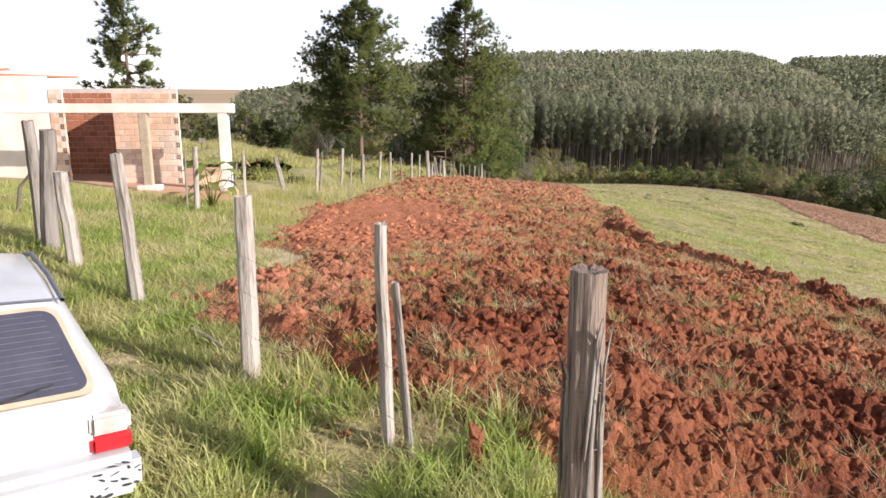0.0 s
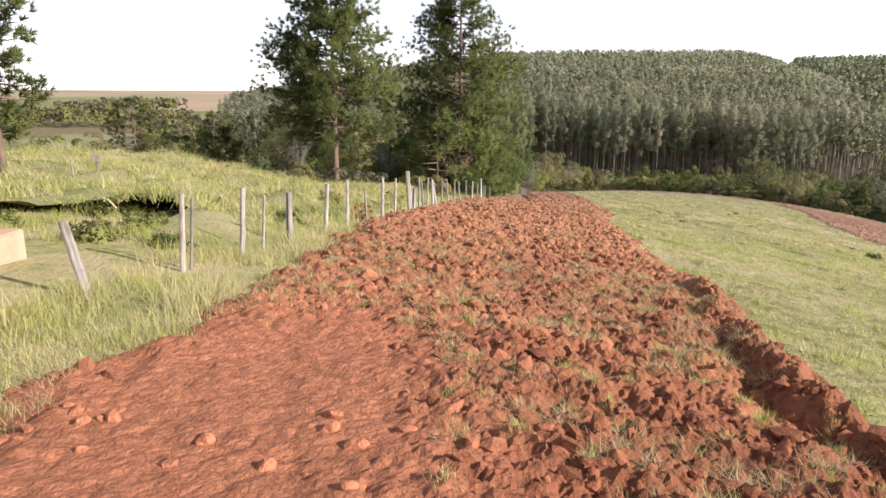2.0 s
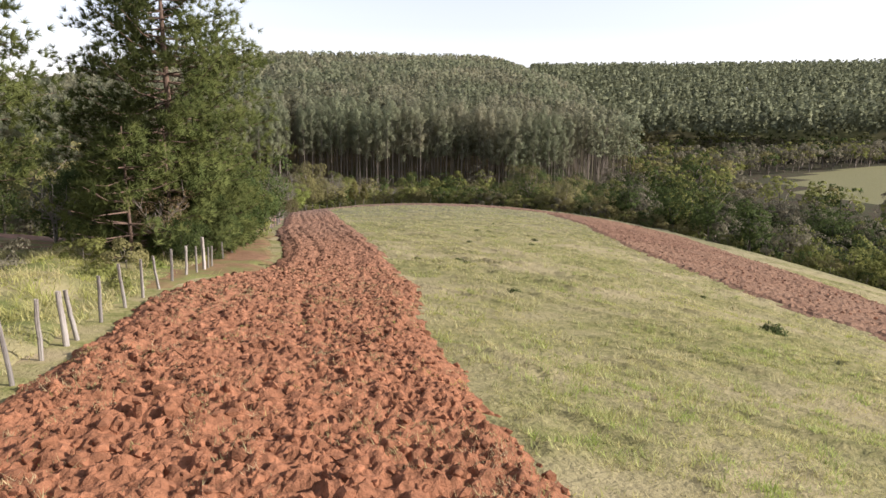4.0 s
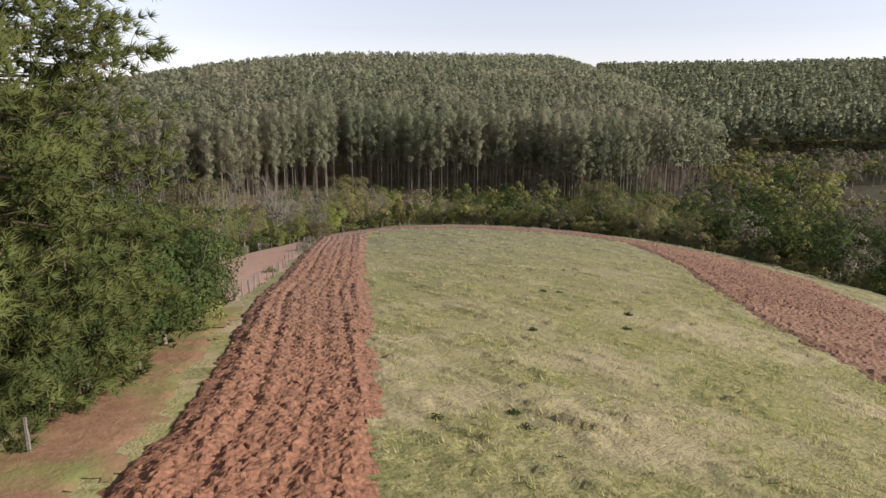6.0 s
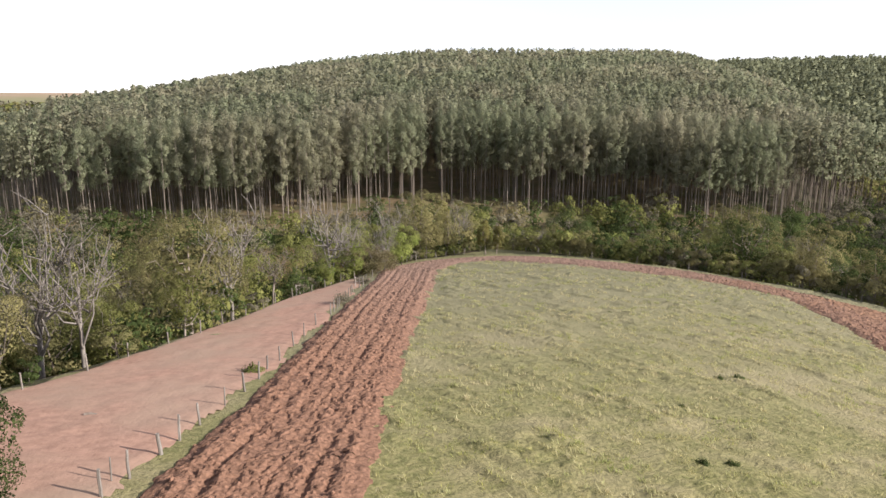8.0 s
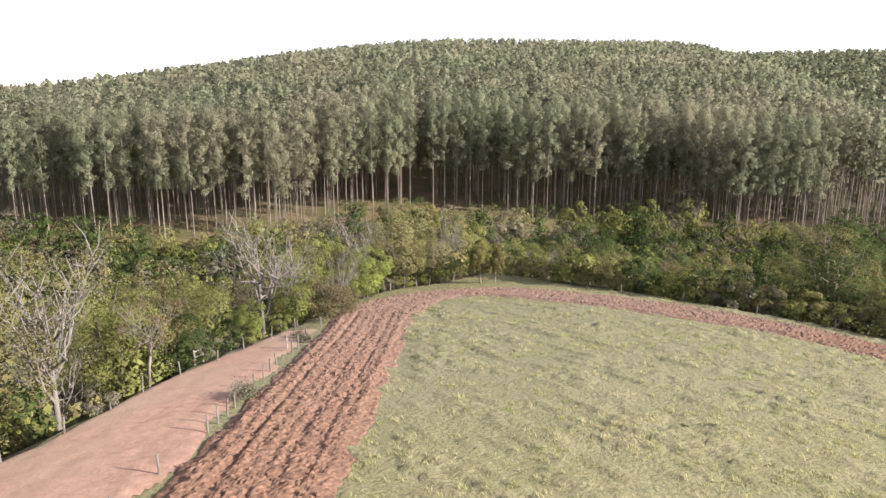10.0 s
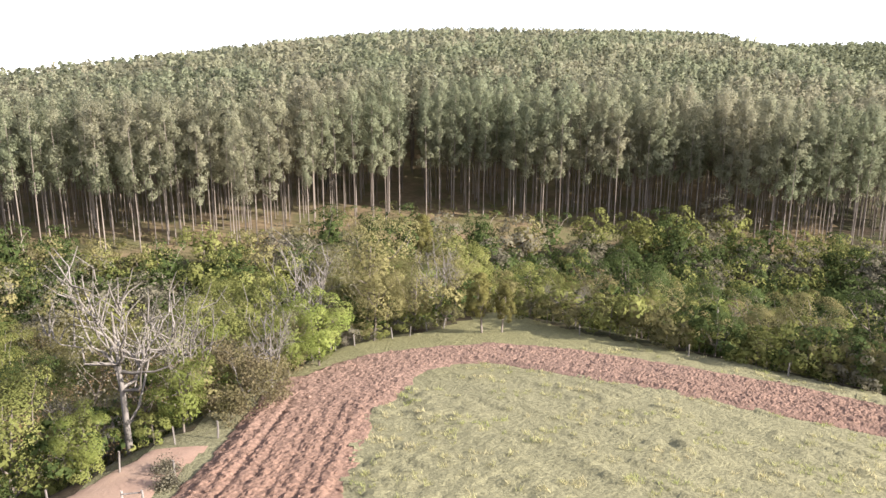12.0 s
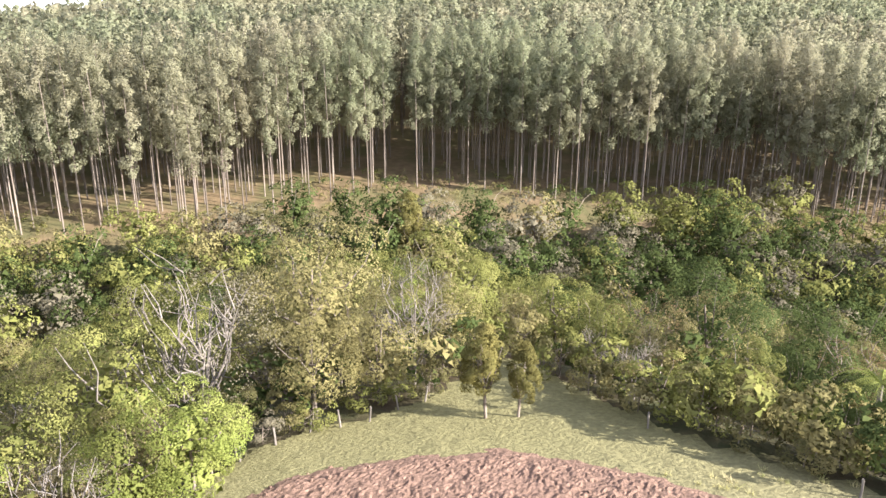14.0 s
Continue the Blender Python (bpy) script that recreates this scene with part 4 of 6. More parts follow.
for ix in range(-24, 62):
    for iy in range(0, 68):
        x0, y0 = ix * 2.3 + rng.normal() * 0.7, 84 + iy * 2.2 + rng.normal() * 0.7
        if -25 < x0 < 118 and woods_at(np.array([x0]), np.array([y0]))[0] and rng.random() < 0.5:
            bush.append((x0, y0))
bush = np.array(bush)
brush = []
for _ in range(520):
    x0 = rng.uniform(-50, 110)
    y0 = float(front(x0)) + rng.uniform(-9, 10)
    brush.append((x0, y0))
brush = np.array(brush)
bush_kinds = [[(c, i)] for i, (t, c) in enumerate([broadleaf(rng, 2.8, 1.5, 9, 17, 0.17, low=0.02, limbs=2) for _ in range(4)])]
grove("undergrowth", bush, height(bush[:, 0], bush[:, 1]), bush_kinds, [M["dark"], M["mid"], M["dark"], M["olive"]], "dense leafy undergrowth below the creek woods", "shrubs", (0.6, 1.4))
grove("plantation_brush", brush, height(brush[:, 0], brush[:, 1]), bush_kinds, [M["olive"], M["mid"], M["yellow"], M["olive"]], "low brush at the foot of the plantation", "shrubs", (0.25, 0.6))
grove("far_woods", far_woods, height(far_woods[:, 0], far_woods[:, 1]), simple, FAR_LOOKS, "mixed native woods along the creek valley", "trees", (0.8, 1.3))

distant_kinds = [[(c, i)] for i, (t, c) in enumerate([broadleaf(rng, 11.0, 6.5, 8, 4, 1.9, limbs=2), broadleaf(rng, 10.0, 6.0, 8, 4, 1.8, limbs=2), broadleaf(rng, 12.0, 6.0, 8, 4, 1.8, limbs=2)])]
grove("distant_woods", distant, height(distant[:, 0], distant[:, 1]), distant_kinds, [M["olive"], M["mid"], M["grey"]], "distant woods on the far slopes", "trees", (0.8, 1.4))


def pine(rng, tall, wide, first, whorls, per, bend=0.0):
    """A pine: straight trunk, limbs in whorls, and brushes of needles along them."""
    bits = [tube([(0, 0, -0.6), (bend * 0.2, 0, tall * 0.4), (bend, 0, tall * 0.99)], (0.016 * tall, 0.012 * tall, 0.03), 8)]
    tufts = []
    for i in range(whorls):
        g = (i + 0.3 * rng.random()) / whorls
        f = first + (1 - first) * g
        reach = wide * min(1.0, 0.62 + 1.3 * g) * (1 - g ** 2.6) * 0.98 + 0.35
        for j in range(rng.integers(4, 7)):
            a = rng.uniform(0, 2 * math.pi)
            r = reach * rng.uniform(0.68, 1.18)
            p0 = np.array([bend * f * f, 0, tall * f])
            p2 = p0 + np.array([math.cos(a) * r, math.sin(a) * r, r * rng.uniform(-0.12, 0.4)])
            p1 = (p0 + p2) / 2 - np.array([0, 0, 0.08 * r])
            bits.append(tube([tuple(p0), tuple(p1), tuple(p2)], (0.03 + 0.008 * r, 0.025, 0.01), 4))
            n = max(3, int(per * (0.35 + r / wide)))
            for s in rng.uniform(0.3, 1.05, n):
                q = p0 + (p2 - p0) * s + rng.normal(size=3) * 0.15 * (0.7 + r * 0.3)
                way = unit(rng.normal(size=(22, 3)) * 0.75 + (p2 - p0)[None] / r + np.array([0, 0, 0.35]))
                tufts.append(np.concatenate([np.repeat(q[None], 22, 0), way], 1))
    tufts = np.concatenate(tufts)
    root, way = tufts[:, :3], tufts[:, 3:]
    long = rng.uniform(0.26, 0.46, len(root))[:, None]
    side = unit(np.cross(way, rng.normal(size=way.shape))) * 0.022
    verts = np.stack([root - side, root + side, root + way * long], 1)
    out = unit(root * np.array([1, 1, 0.15]) + np.array([0, 0, 1.1]) + 0.9 * way)
    back = np.einsum("ij,ij->i", np.cross(verts[:, 1] - verts[:, 0], verts[:, 2] - verts[:, 0]), out) < 0
    verts[back] = verts[back][:, ::-1]
    return joined(bits), (verts.reshape(-1, 3), np.arange(3 * len(root)).reshape(-1, 3), np.repeat(out, 3, 0))


PINES = [
    # x, y, height, crown radius, first limb, whorls, needle brushes
    (2.1, 70.5, 17.3, 5.8, 0.08, 34, 32), (3.0, 72.8, 8.5, 3.8, 0.03, 15, 15), (-7.0, 61.0, 14.3, 5.0, 0.27, 28, 32), (-16.1, 37.3, 8.0, 1.35, 0.2, 13, 9), (-14.5, 83, 9.0, 3.4, 0.06, 13, 9), (0.2, 63.8, 6.5, 3.0, 0.06, 12, 11), (1.9, 66.2, 7.5, 3.4, 0.04, 14, 14), (3.4, 66.6, 5.0, 2.1, 0.05, 11, 13), (4.5, 69.6, 4.6, 1.9, 0.05, 10, 12),
    (-31, 84, 8.0, 3.4, 0.05, 12, 9), (-24, 88, 7.0, 3.4, 0.05, 11, 9), (-15.5, 62.0, 3.2, 1.3, 0.05, 8, 6),
]
for x, y, tall, wide, first, whorls, per in PINES:
    t, c = pine(rng, tall, wide, first, whorls, per)
    label = "tall dark pine with long uneven limbs beside the fence" if tall > 12 else "young bushy pine at the meadow's edge"
    base = thing("pine_tree", label, "tree", "pines by the fence")
    piece("trunk", mesh_of("trunk", *t, M["pine_bark"], smooth=True), base)
    piece("crown", mesh_of("crown", *c[:2], M["pine"], normals=c[2]), base)
    base.matrix_basis = pose(x, y, z_at(x, y), 0, 0, rng.uniform(0, 360))

# trees and shrubs near the fence
NEAR_TREES = [
    # x, y, kind, scale
    (6.0, 77.6, 16, 1.08), (3.6, 75.6, 17, 1.15), (1.5, 79.5, 16, 1.2), (4.6, 82.0, 17, 0.95), (6.7, 84.0, 16, 0.6), (4.6, 87.5, 17, 0.72), (1.6, 86.0, 16, 0.9), (-1.0, 92.0, 17, 0.8), (2.4, 91.5, 3, 0.5), (-3.5, 87.0, 16, 1.1), (-1.2, 78, 16, 1.1), (-2, 84, 4, 0.8), (-5, 76, 1, 0.7), (-1.0, 88.0, 2, 0.7), (-6, 90, 3, 0.7), (1.6, 63.6, 15, 0.5), (2.4, 66.6, 13, 0.5), (3.5, 67.8, 16, 0.62), (4.3, 71.0, 17, 0.62), (2.3, 63.6, 16, 0.42), (0.0, 67.5, 16, 0.7),
    (-8, 72, 2, 0.6), (-14, 76, 5, 0.6), (-20, 90, 1, 0.5), (-28, 92, 2, 0.5), (-36, 90, 0, 0.45), (-12, 95, 1, 0.7), (-45, 88, 3, 0.5), (-56, 90, 2, 0.5), (-11, 68, 9, 0.45), (-4, 70, 8, 0.5),
    (33.35, 166.8, 18, 0.88), (34.9, 166.7, 19, 0.72), (17.6, 151.6, 22, 1.0), (17.4, 157.4, 23, 0.85), (9.2, 151.0, 21, 1.1), (18.6, 154.5, 8, 0.62), (15.0, 148.6, 12, 0.62), (14.2, 153.0, 9, 0.9), (57.5, 163.5, 20, 0.9), (66, 166, 21, 0.9), (33.0, 221, 18, 1.9), (87, 178, 13, 1.3), (82, 176, 12, 1.2), (12.2, 143.6, 12, 0.5), (20.8, 164.2, 12, 0.55),
]
for x, y, k, s in NEAR_TREES:
    name, t, c, label, _, _ = wood_kinds[k]
    plant_tree(name, t, c, None, None, label, "tree", "", (x, y, z_at(x, y)), rng.uniform(0, 360), s)

# ---- palm at the woods' edge ----
def palm_parts(rng, tall):
    """Trunk, and arching fronds with hanging leaflets."""
    trunk = tube([(0, 0, -0.4), (0.1, 0.05, tall * 0.5), (0.05, 0.1, tall)], (0.15, 0.12, 0.10), 8)
    fronds = []
    for i in range(17):
        a, rise = i * 2.4 + rng.uniform(-0.2, 0.2), rng.uniform(0.2, 1.1)
        out, reach = np.array([math.cos(a), math.sin(a), 0]), rng.uniform(1.7, 2.4)
        mid = [np.array([0.05, 0.1, tall]) + out * reach * f + np.array([0, 0, reach * (rise * f - 1.25 * f * f)]) for f in np.linspace(0, 1, 9)]
        v, f = tube([tuple(p) for p in mid], np.linspace(0.025, 0.006, 9), 3)
        bits_v, bits_f = [v], [np.concatenate([f[:, :3], f[:, [0, 2, 3]]])]
        base = len(v)
        side = np.cross(out, [0, 0, 1])
        for j in range(46):
            g = 0.12 + 0.88 * j / 46
            p = mid[min(int(g * 8), 7)] * (1 - (g * 8) % 1) + mid[min(int(g * 8) + 1, 8)] * ((g * 8) % 1)
            way = side * (1 if j % 2 else -1) * 0.36 + out * 0.2 + np.array([0, 0, -0.22 + 0.2 * rng.random()])
            way = way * (1.1 - 0.5 * g)
            bits_v.append(np.array([p - out * 0.022, p + out * 0.022, p + way]))
            bits_f.append(np.array([(base, base + 1, base + 2)]))
            base += 3
        fronds.append((np.concatenate(bits_v), np.concatenate(bits_f)))
    return trunk, fronds


palm = thing("palm_tree", "small palm with arching feathery fronds at the woods' edge", "palm")
trunk, fronds = palm_parts(rng, 4.2)
piece("trunk", mesh_of("trunk", *trunk, M["pale_bark"], smooth=True), palm)
for v, f in fronds:
    piece("frond", mesh_of("frond", v, f, M["bright"]), palm)
palm.matrix_basis = pose(50.8, 163.0, z_at(50.8, 163.0), 0, 0, 40)

# ---- fence ----
def post_mesh(rng, tall, r, sides=12):
    """A split, weathered post: uneven outline, grooves along the grain, a taper and a chipped top."""
    rows, verts = 9, []
    stout = r > 0.1
    flute = rng.uniform(0.955, 1.03, sides) if stout else rng.uniform(0.88, 1.09, sides)
    flute[rng.integers(sides)] = 0.93 if stout else 0.74
    flute[rng.integers(sides)] = 0.94 if stout else 0.8
    sway = rng.normal(size=(rows, 2)).cumsum(0) * 0.007
    for i in range(rows):
        f = i / (rows - 1)
        for k in range(sides):
            a = 2 * math.pi * k / sides
            rr = r * flute[k] * (1.08 - 0.2 * f) * rng.uniform(0.97, 1.03)
            h = -0.35 + (tall + 0.35) * f + (rng.uniform(-0.012, 0.008) if i == rows - 1 else 0)
            verts.append((rr * math.cos(a) + sway[i, 0] * (r > 0.045), rr * math.sin(a) + sway[i, 1] * (r > 0.045), h))
    faces = [(i * sides + k, i * sides + (k + 1) % sides, (i + 1) * sides + (k + 1) % sides, (i + 1) * sides + k) for i in range(rows - 1) for k in range(sides)]
    verts.append((*sway[-1] * (r > 0.045), tall - 0.02))
    top = (rows - 1) * sides
    for k in range(0, sides):
        faces.append((top + k, top + (k + 1) % sides, len(verts) - 1, len(verts) - 1))
    bm = bmesh.new()
    vs = [bm.verts.new(v) for v in verts]
    for f in faces:
        bm.faces.new([vs[i] for i in dict.fromkeys(f)])
    return bm


POSTS = [
    # x, y, height, radius, lean right in degrees
    (-1.6, 5.6, 1.58, 0.085, 0), (-0.41, 4.65, 1.6, 0.05, -2), (-0.22, 4.45, 1.27, 0.03, -4), (0.72, 3.3, 1.80, 0.105, 0), (-3.4, 7.6, 1.72, 0.07, -2), (-3.55, 7.7, 1.6, 0.02, 1),
    (-4.6, 8.6, 1.25, 0.085, -3), (-5.25, 9.3, 1.66, 0.11, 6), (-5.6, 9.7, 1.72, 0.085, 1), (-5.1, 14.5, 1.38, 0.055, 2), (-5.25, 14.4, 1.2, 0.02, 2),
    (-4.75, 16.9, 1.25, 0.05, 1), (-5.0, 16.7, 1.0, 0.03, 9), (-4.45, 20.0, 1.15, 0.075, -12), (-4.03, 22.4, 1.38, 0.05, 3), (-3.95, 22.6, 1.3, 0.03, 5), (-3.5, 24.2, 1.44, 0.055, 3),
    (-3.3, 25.1, 1.24, 0.03, 4), (-3.0, 26.5, 1.24, 0.08, 0), (-2.68, 29.4, 1.34, 0.055, 4), (-2.35, 31.5, 1.38, 0.045, 1), (-1.9, 32.9, 1.2, 0.03, -3), (-1.55, 34.6, 1.45, 0.055, 1),
    (-1.25, 36.6, 1.4, 0.045, 2), (-0.8, 38.9, 1.7, 0.10, -2), (-0.65, 39.4, 1.0, 0.08, 3), (-0.5, 42.0, 1.45, 0.05, 1), (-0.35, 42.9, 1.4, 0.05, -4), (-0.2, 44.8, 1.42, 0.05, 3),
    (0.05, 46.2, 1.35, 0.07, -2), (0.2, 46.8, 1.3, 0.06, -6), (0.5, 49.0, 1.35, 0.05, 2), (0.9, 51.5, 1.4, 0.055, -4), (1.3, 53.3, 1.35, 0.05, 1), (1.7, 55.2, 1.3, 0.05, -6), (2.1, 57.0, 1.35, 0.06, 2),
    (2.6, 58.9, 1.3, 0.06, 2), (3.0, 59.8, 1.25, 0.045, 1), (3.3, 60.9, 1.55, 0.075, 1), (3.5, 61.5, 1.05, 0.045, 3), (3.65, 62.1, 1.05, 0.05, 2), (4.3, 65.4, 1.0, 0.05, 0), (4.9, 69.0, 1.2, 0.05, 1), (5.7, 73.0, 1.2, 0.05, -2),
    (8.4, 89.5, 0.95, 0.06, 1), (8.8, 90.8, 1.05, 0.05, -1), (8.3, 90.6, 0.9, 0.03, 2), (9.2, 92.9, 0.85, 0.07, -6), (9.5, 94.3, 1.05, 0.055, 1), (9.8, 96.1, 0.95, 0.05, -2), (10.3, 98.6, 0.9, 0.04, 2), (10.8, 100.7, 1.0, 0.055, -2),
    (11.1, 102.9, 0.95, 0.05, 1), (11.25, 104.8, 0.8, 0.05, 3), (11.7, 106.6, 0.9, 0.05, 0), (12.0, 110.7, 0.9, 0.05, -2), (12.4, 113.5, 0.9, 0.045, 1), (12.9, 117.2, 0.9, 0.05, 0),
    (13.7, 121.8, 0.9, 0.05, 0), (13.9, 123.0, 0.95, 0.05, -2), (14.1, 124.1, 0.9, 0.045, 1), (14.2, 125.5, 0.85, 0.05, 3), (14.6, 128.8, 0.9, 0.05, 0), (14.8, 130.9, 0.9, 0.05, 2), (15.0, 132.5, 0.9, 0.05, 0),
    (15.15, 134.4, 0.8, 0.05, -3), (15.7, 138.0, 0.9, 0.05, 2), (16.3, 142.0, 0.9, 0.05, 0), (17.0, 147.0, 0.9, 0.05, 2), (18.0, 152.5, 0.9, 0.05, -2),
]
for i, y in enumerate(np.arange(102.5, 150, 3.4)):
    x = float(np.interp(y + 0.9, RIM_Y[2:12], RIM_X[2:12])) + 0.15 * math.sin(i * 2.1)
    POSTS.append((x, float(y), 0.95 + 0.12 * math.sin(i * 1.7), 0.045, 3 * math.sin(i * 3.3)))
for i in range(6):
    x = 46.0 + i * 4.5
    POSTS.append((x, float(np.interp(x, FOOT_X, FOOT_Y)) - 0.5, 0.9, 0.05, 2 * math.sin(i * 2.0)))
for i in range(9):
    x = 19.0 + i * 1.45
    POSTS.append((x, float(np.interp(x, FOOT_X, FOOT_Y)) + 0.35 + 0.2 * math.sin(i * 1.9), 0.9 + 0.1 * math.sin(i * 2.7), 0.05, 9 * math.sin(i * 3.3)))
POSTS.append((40.5, 164.3, 0.9, 0.05, -3))
prng = np.random.default_rng(3)
for x, y, tall, r, lean in POSTS:
    ob = part("fence_post", post_mesh(prng, tall, r, 22 if r == 0.105 else 12), M["old_post"] if x > 0 and y < 4 else M["pale_bark"] if y > 61 else M["post_wood"])
    ob.matrix_basis = pose(x, y, z_at(x, y), prng.normal() * 1.5, lean, prng.uniform(0, 360) * 0)
    if r == 0.105:
        for k in range(7):
            a0, lo, hi = prng.uniform(2.6, 5.6), prng.uniform(0.0, 0.9), prng.uniform(1.2, 1.75)
            path = [(0.118 * math.cos(a0 + 0.35 * f * (k % 3 - 1)), 0.118 * math.sin(a0 + 0.35 * f * (k % 3 - 1)), lo + (hi - lo) * f) for f in np.linspace(0, 1, 7)]
            path[-1] = (path[-1][0] * 1.35, path[-1][1] * 1.35, path[-1][2])
            v, f = tube(path, [0.006, 0.012, 0.014, 0.013, 0.012, 0.008, 0.003], 5)
            ob_strip = piece("bark_strip", mesh_of("bark_strip", v, f, M["post_wood"], smooth=True), ob)
            ob_strip["label"] = "peeling strip of grey bark"
        for lev in (0.95, 1.25, 1.3):
            v, f = tube([(0.116 * math.cos(q), 0.116 * math.sin(q), lev + 0.05 * math.sin(q)) for q in np.linspace(0, 6.3, 17)], [0.003] * 17, 4)
            piece("wire_wrap", mesh_of("wire_wrap", v, f, M["wire"]), ob)
    tagged(ob, "weathered grey split wooden fence post" if r > 0.04 else "thin grey wooden fence stake", "fence post", "fence posts")


def wire(points, label):
    v, f = tube(points, [0.0016] * len(points), 4)
    tagged(new("fence_wire", mesh_of("fence_wire", v, f, M["wire"])), label, "wire", "fence wires")


line_a = [p for p in POSTS if p[1] < 8 and p[3] > 0.05]
line_a.sort(key=lambda p: p[0])
line_b = [p for p in POSTS if 12 < p[1] < 75 and p[3] > 0.045]
line_c = [p for p in POSTS if p[1] > 85 and p[3] > 0.045 and abs(p[0] - float(np.interp(p[1], FENCE_Y, FENCE_X))) < 1.2]
for run in (line_a, line_b, line_c):
    for level in (0.45, 0.8, 1.1) if run is not line_c else (0.4, 0.75):
        wire([(p[0], p[1] - p[3], z_at(p[0], p[1]) + min(level, p[2] - 0.06)) for p in run], "thin rusty fence wire strung along the posts")


# ---- shrubs along the woods' edge ----
shrub_kinds = []
for leaf in ("olive", "mid", "grey", "dark", "yellow", "mid"):
    t, c = broadleaf(rng, tall=2.6, wide=1.5, clumps=15, per=90, size=0.085, low=0.02, limbs=7)
    shrub_kinds.append((mesh_of("branchwork", *t, M["bark"], smooth=True), mesh_of("foliage", *c[:2], M[leaf], normals=c[2])))


def shrub(x, y, k, s, label="low leafy shrub at the woods' edge", group="woods' edge shrubs"):
    base = thing("shrub", label, "shrub", group)
    piece("branchwork", shrub_kinds[k][0], base)
    piece("foliage", shrub_kinds[k][1], base)
    base.matrix_basis = pose(x, y, z_at(x, y), 0, 0, rng.uniform(0, 360)) @ Matrix.Diagonal((s, s, s * rng.uniform(0.8, 1.2), 1))


for x in np.concatenate([np.arange(-24, 12, 2.6), np.arange(12, 36, 1.7), np.arange(38.4, 92, 0.95)]):
    y = float(foot(x)) + rng.uniform(0.9, 3.2)
    shrub(x + rng.normal() * 0.3, y, rng.integers(6), rng.uniform(0.45, 0.85) if x < 36 else rng.uniform(0.6, 1.1))
for x in np.arange(36, 84, 1.5):
    shrub(x + rng.normal() * 0.4, float(foot(x)) + rng.uniform(2.6, 5.0), (0, 2, 3, 0, 4, 5)[rng.integers(6)], rng.uniform(1.0, 1.5))
for x, y, k, s in [(-9, 58, 0, 0.6), (-12, 52, 1, 0.45), (-17, 57, 4, 0.6), (-7, 61, 2, 0.7), (-4.5, 60, 2, 0.8), (-1.5, 61, 1, 0.7), (0.3, 59.5, 0, 0.6), (-24, 60, 0, 0.8), (-30, 66, 1, 0.9), (-38, 70, 0, 1.0),
                   (4.6, 72, 1, 0.8), (6.9, 81, 1, 0.9), (6.2, 86, 2, 0.7), (2.0, 88.5, 0, 1.0), (-2.0, 90.0, 4, 1.0), (-5.5, 92.5, 1, 1.0), (5.2, 87.5, 1, 0.8), (7.2, 84, 0, 0.6), (-10, 94, 2, 1.1), (-15, 96, 1, 1.1),
                   (-48, 60, 1, 1.2), (-44, 75, 0, 1.2), (-34, 58, 3, 0.8), (-20, 66, 3, 0.8)]:
    shrub(x, y, k, s, "low leafy shrub in the meadow", "meadow shrubs")
weed_kinds = []
for leaf in ("bright", "mid", "dark", "olive"):
    q = ball_points(520, rng, 0.55)
    q[:, 2] = np.abs(q[:, 2])
    lumpy = 1 + 0.35 * np.sin(5 * q[:, :1] + 2) * np.sin(6 * q[:, 1:2])
    c = cards(q * lumpy * np.array([1.0, 1.0, 0.75]), 0.13, rng, 0.5, 0.0, q + np.array([0, 0, 0.3]))
    stems = joined([tube([(0, 0, -0.1), (0.25 * math.cos(a), 0.25 * math.sin(a), 0.3), (0.6 * math.cos(a), 0.6 * math.sin(a), 0.5)], (0.03, 0.02, 0.01), 3) for a in np.arange(0, 6, 1.05)])
    weed_kinds.append((mesh_of("stem", *stems, M["bark"]), mesh_of("foliage", *c[:2], M[leaf], normals=c[2])))


def weed(x, y, k, s, label, group):
    base = thing("weed_bush", label, "weed", group)
    piece("stem", weed_kinds[k][0], base)
    piece("foliage", weed_kinds[k][1], base)
    base.matrix_basis = pose(x, y, z_at(x, y) - 0.05, 0, 0, rng.uniform(0, 360)) @ Matrix.Diagonal((s * rng.uniform(0.8, 1.3), s, s * rng.uniform(0.9, 1.4), 1))


for x, y, s in [(25.6, 50.5, 0.42), (17.9, 67.5, 0.2), (17.7, 65.9, 0.27), (17.9, 63.7, 0.17), (23.6, 80.1, 0.2), (29.7, 81.3, 0.22), (18.3, 63.2, 0.1), (15.2, 67.0, 0.2), (31.3, 87.0, 0.16), (36.0, 104, 0.22), (37.2, 104.2, 0.24), (29.2, 92.2, 0.24), (30.5, 92.4, 0.24), (31.5, 99.0, 0.18), (38.9, 97.1, 0.2), (35.6, 120.9, 0.22), (16.1, 55.7, 0.25), (20.0, 73.0, 0.18), (32.0, 85.2, 0.22), (28.8, 70.3, 0.2), (33, 47, 0.25), (22, 58, 0.2), (30, 60, 0.2), (41, 52, 0.35)]:
    weed(x, y, 2, s * 1.3, "small dark green weed bush in the pasture", "pasture weeds")
for i in range(46):
    y = rng.uniform(9, 62)
    x = float(np.interp(y, RIGHT_Y, RIGHT_X)) + 1.0 + rng.uniform(0, 20)
    if x < float(np.interp(y, IN_Y, IN_X)) - 1:
        weed(x, y, (0, 1)[i % 2], rng.uniform(0.07, 0.16), "small green weed in the grazed pasture", "pasture weeds")
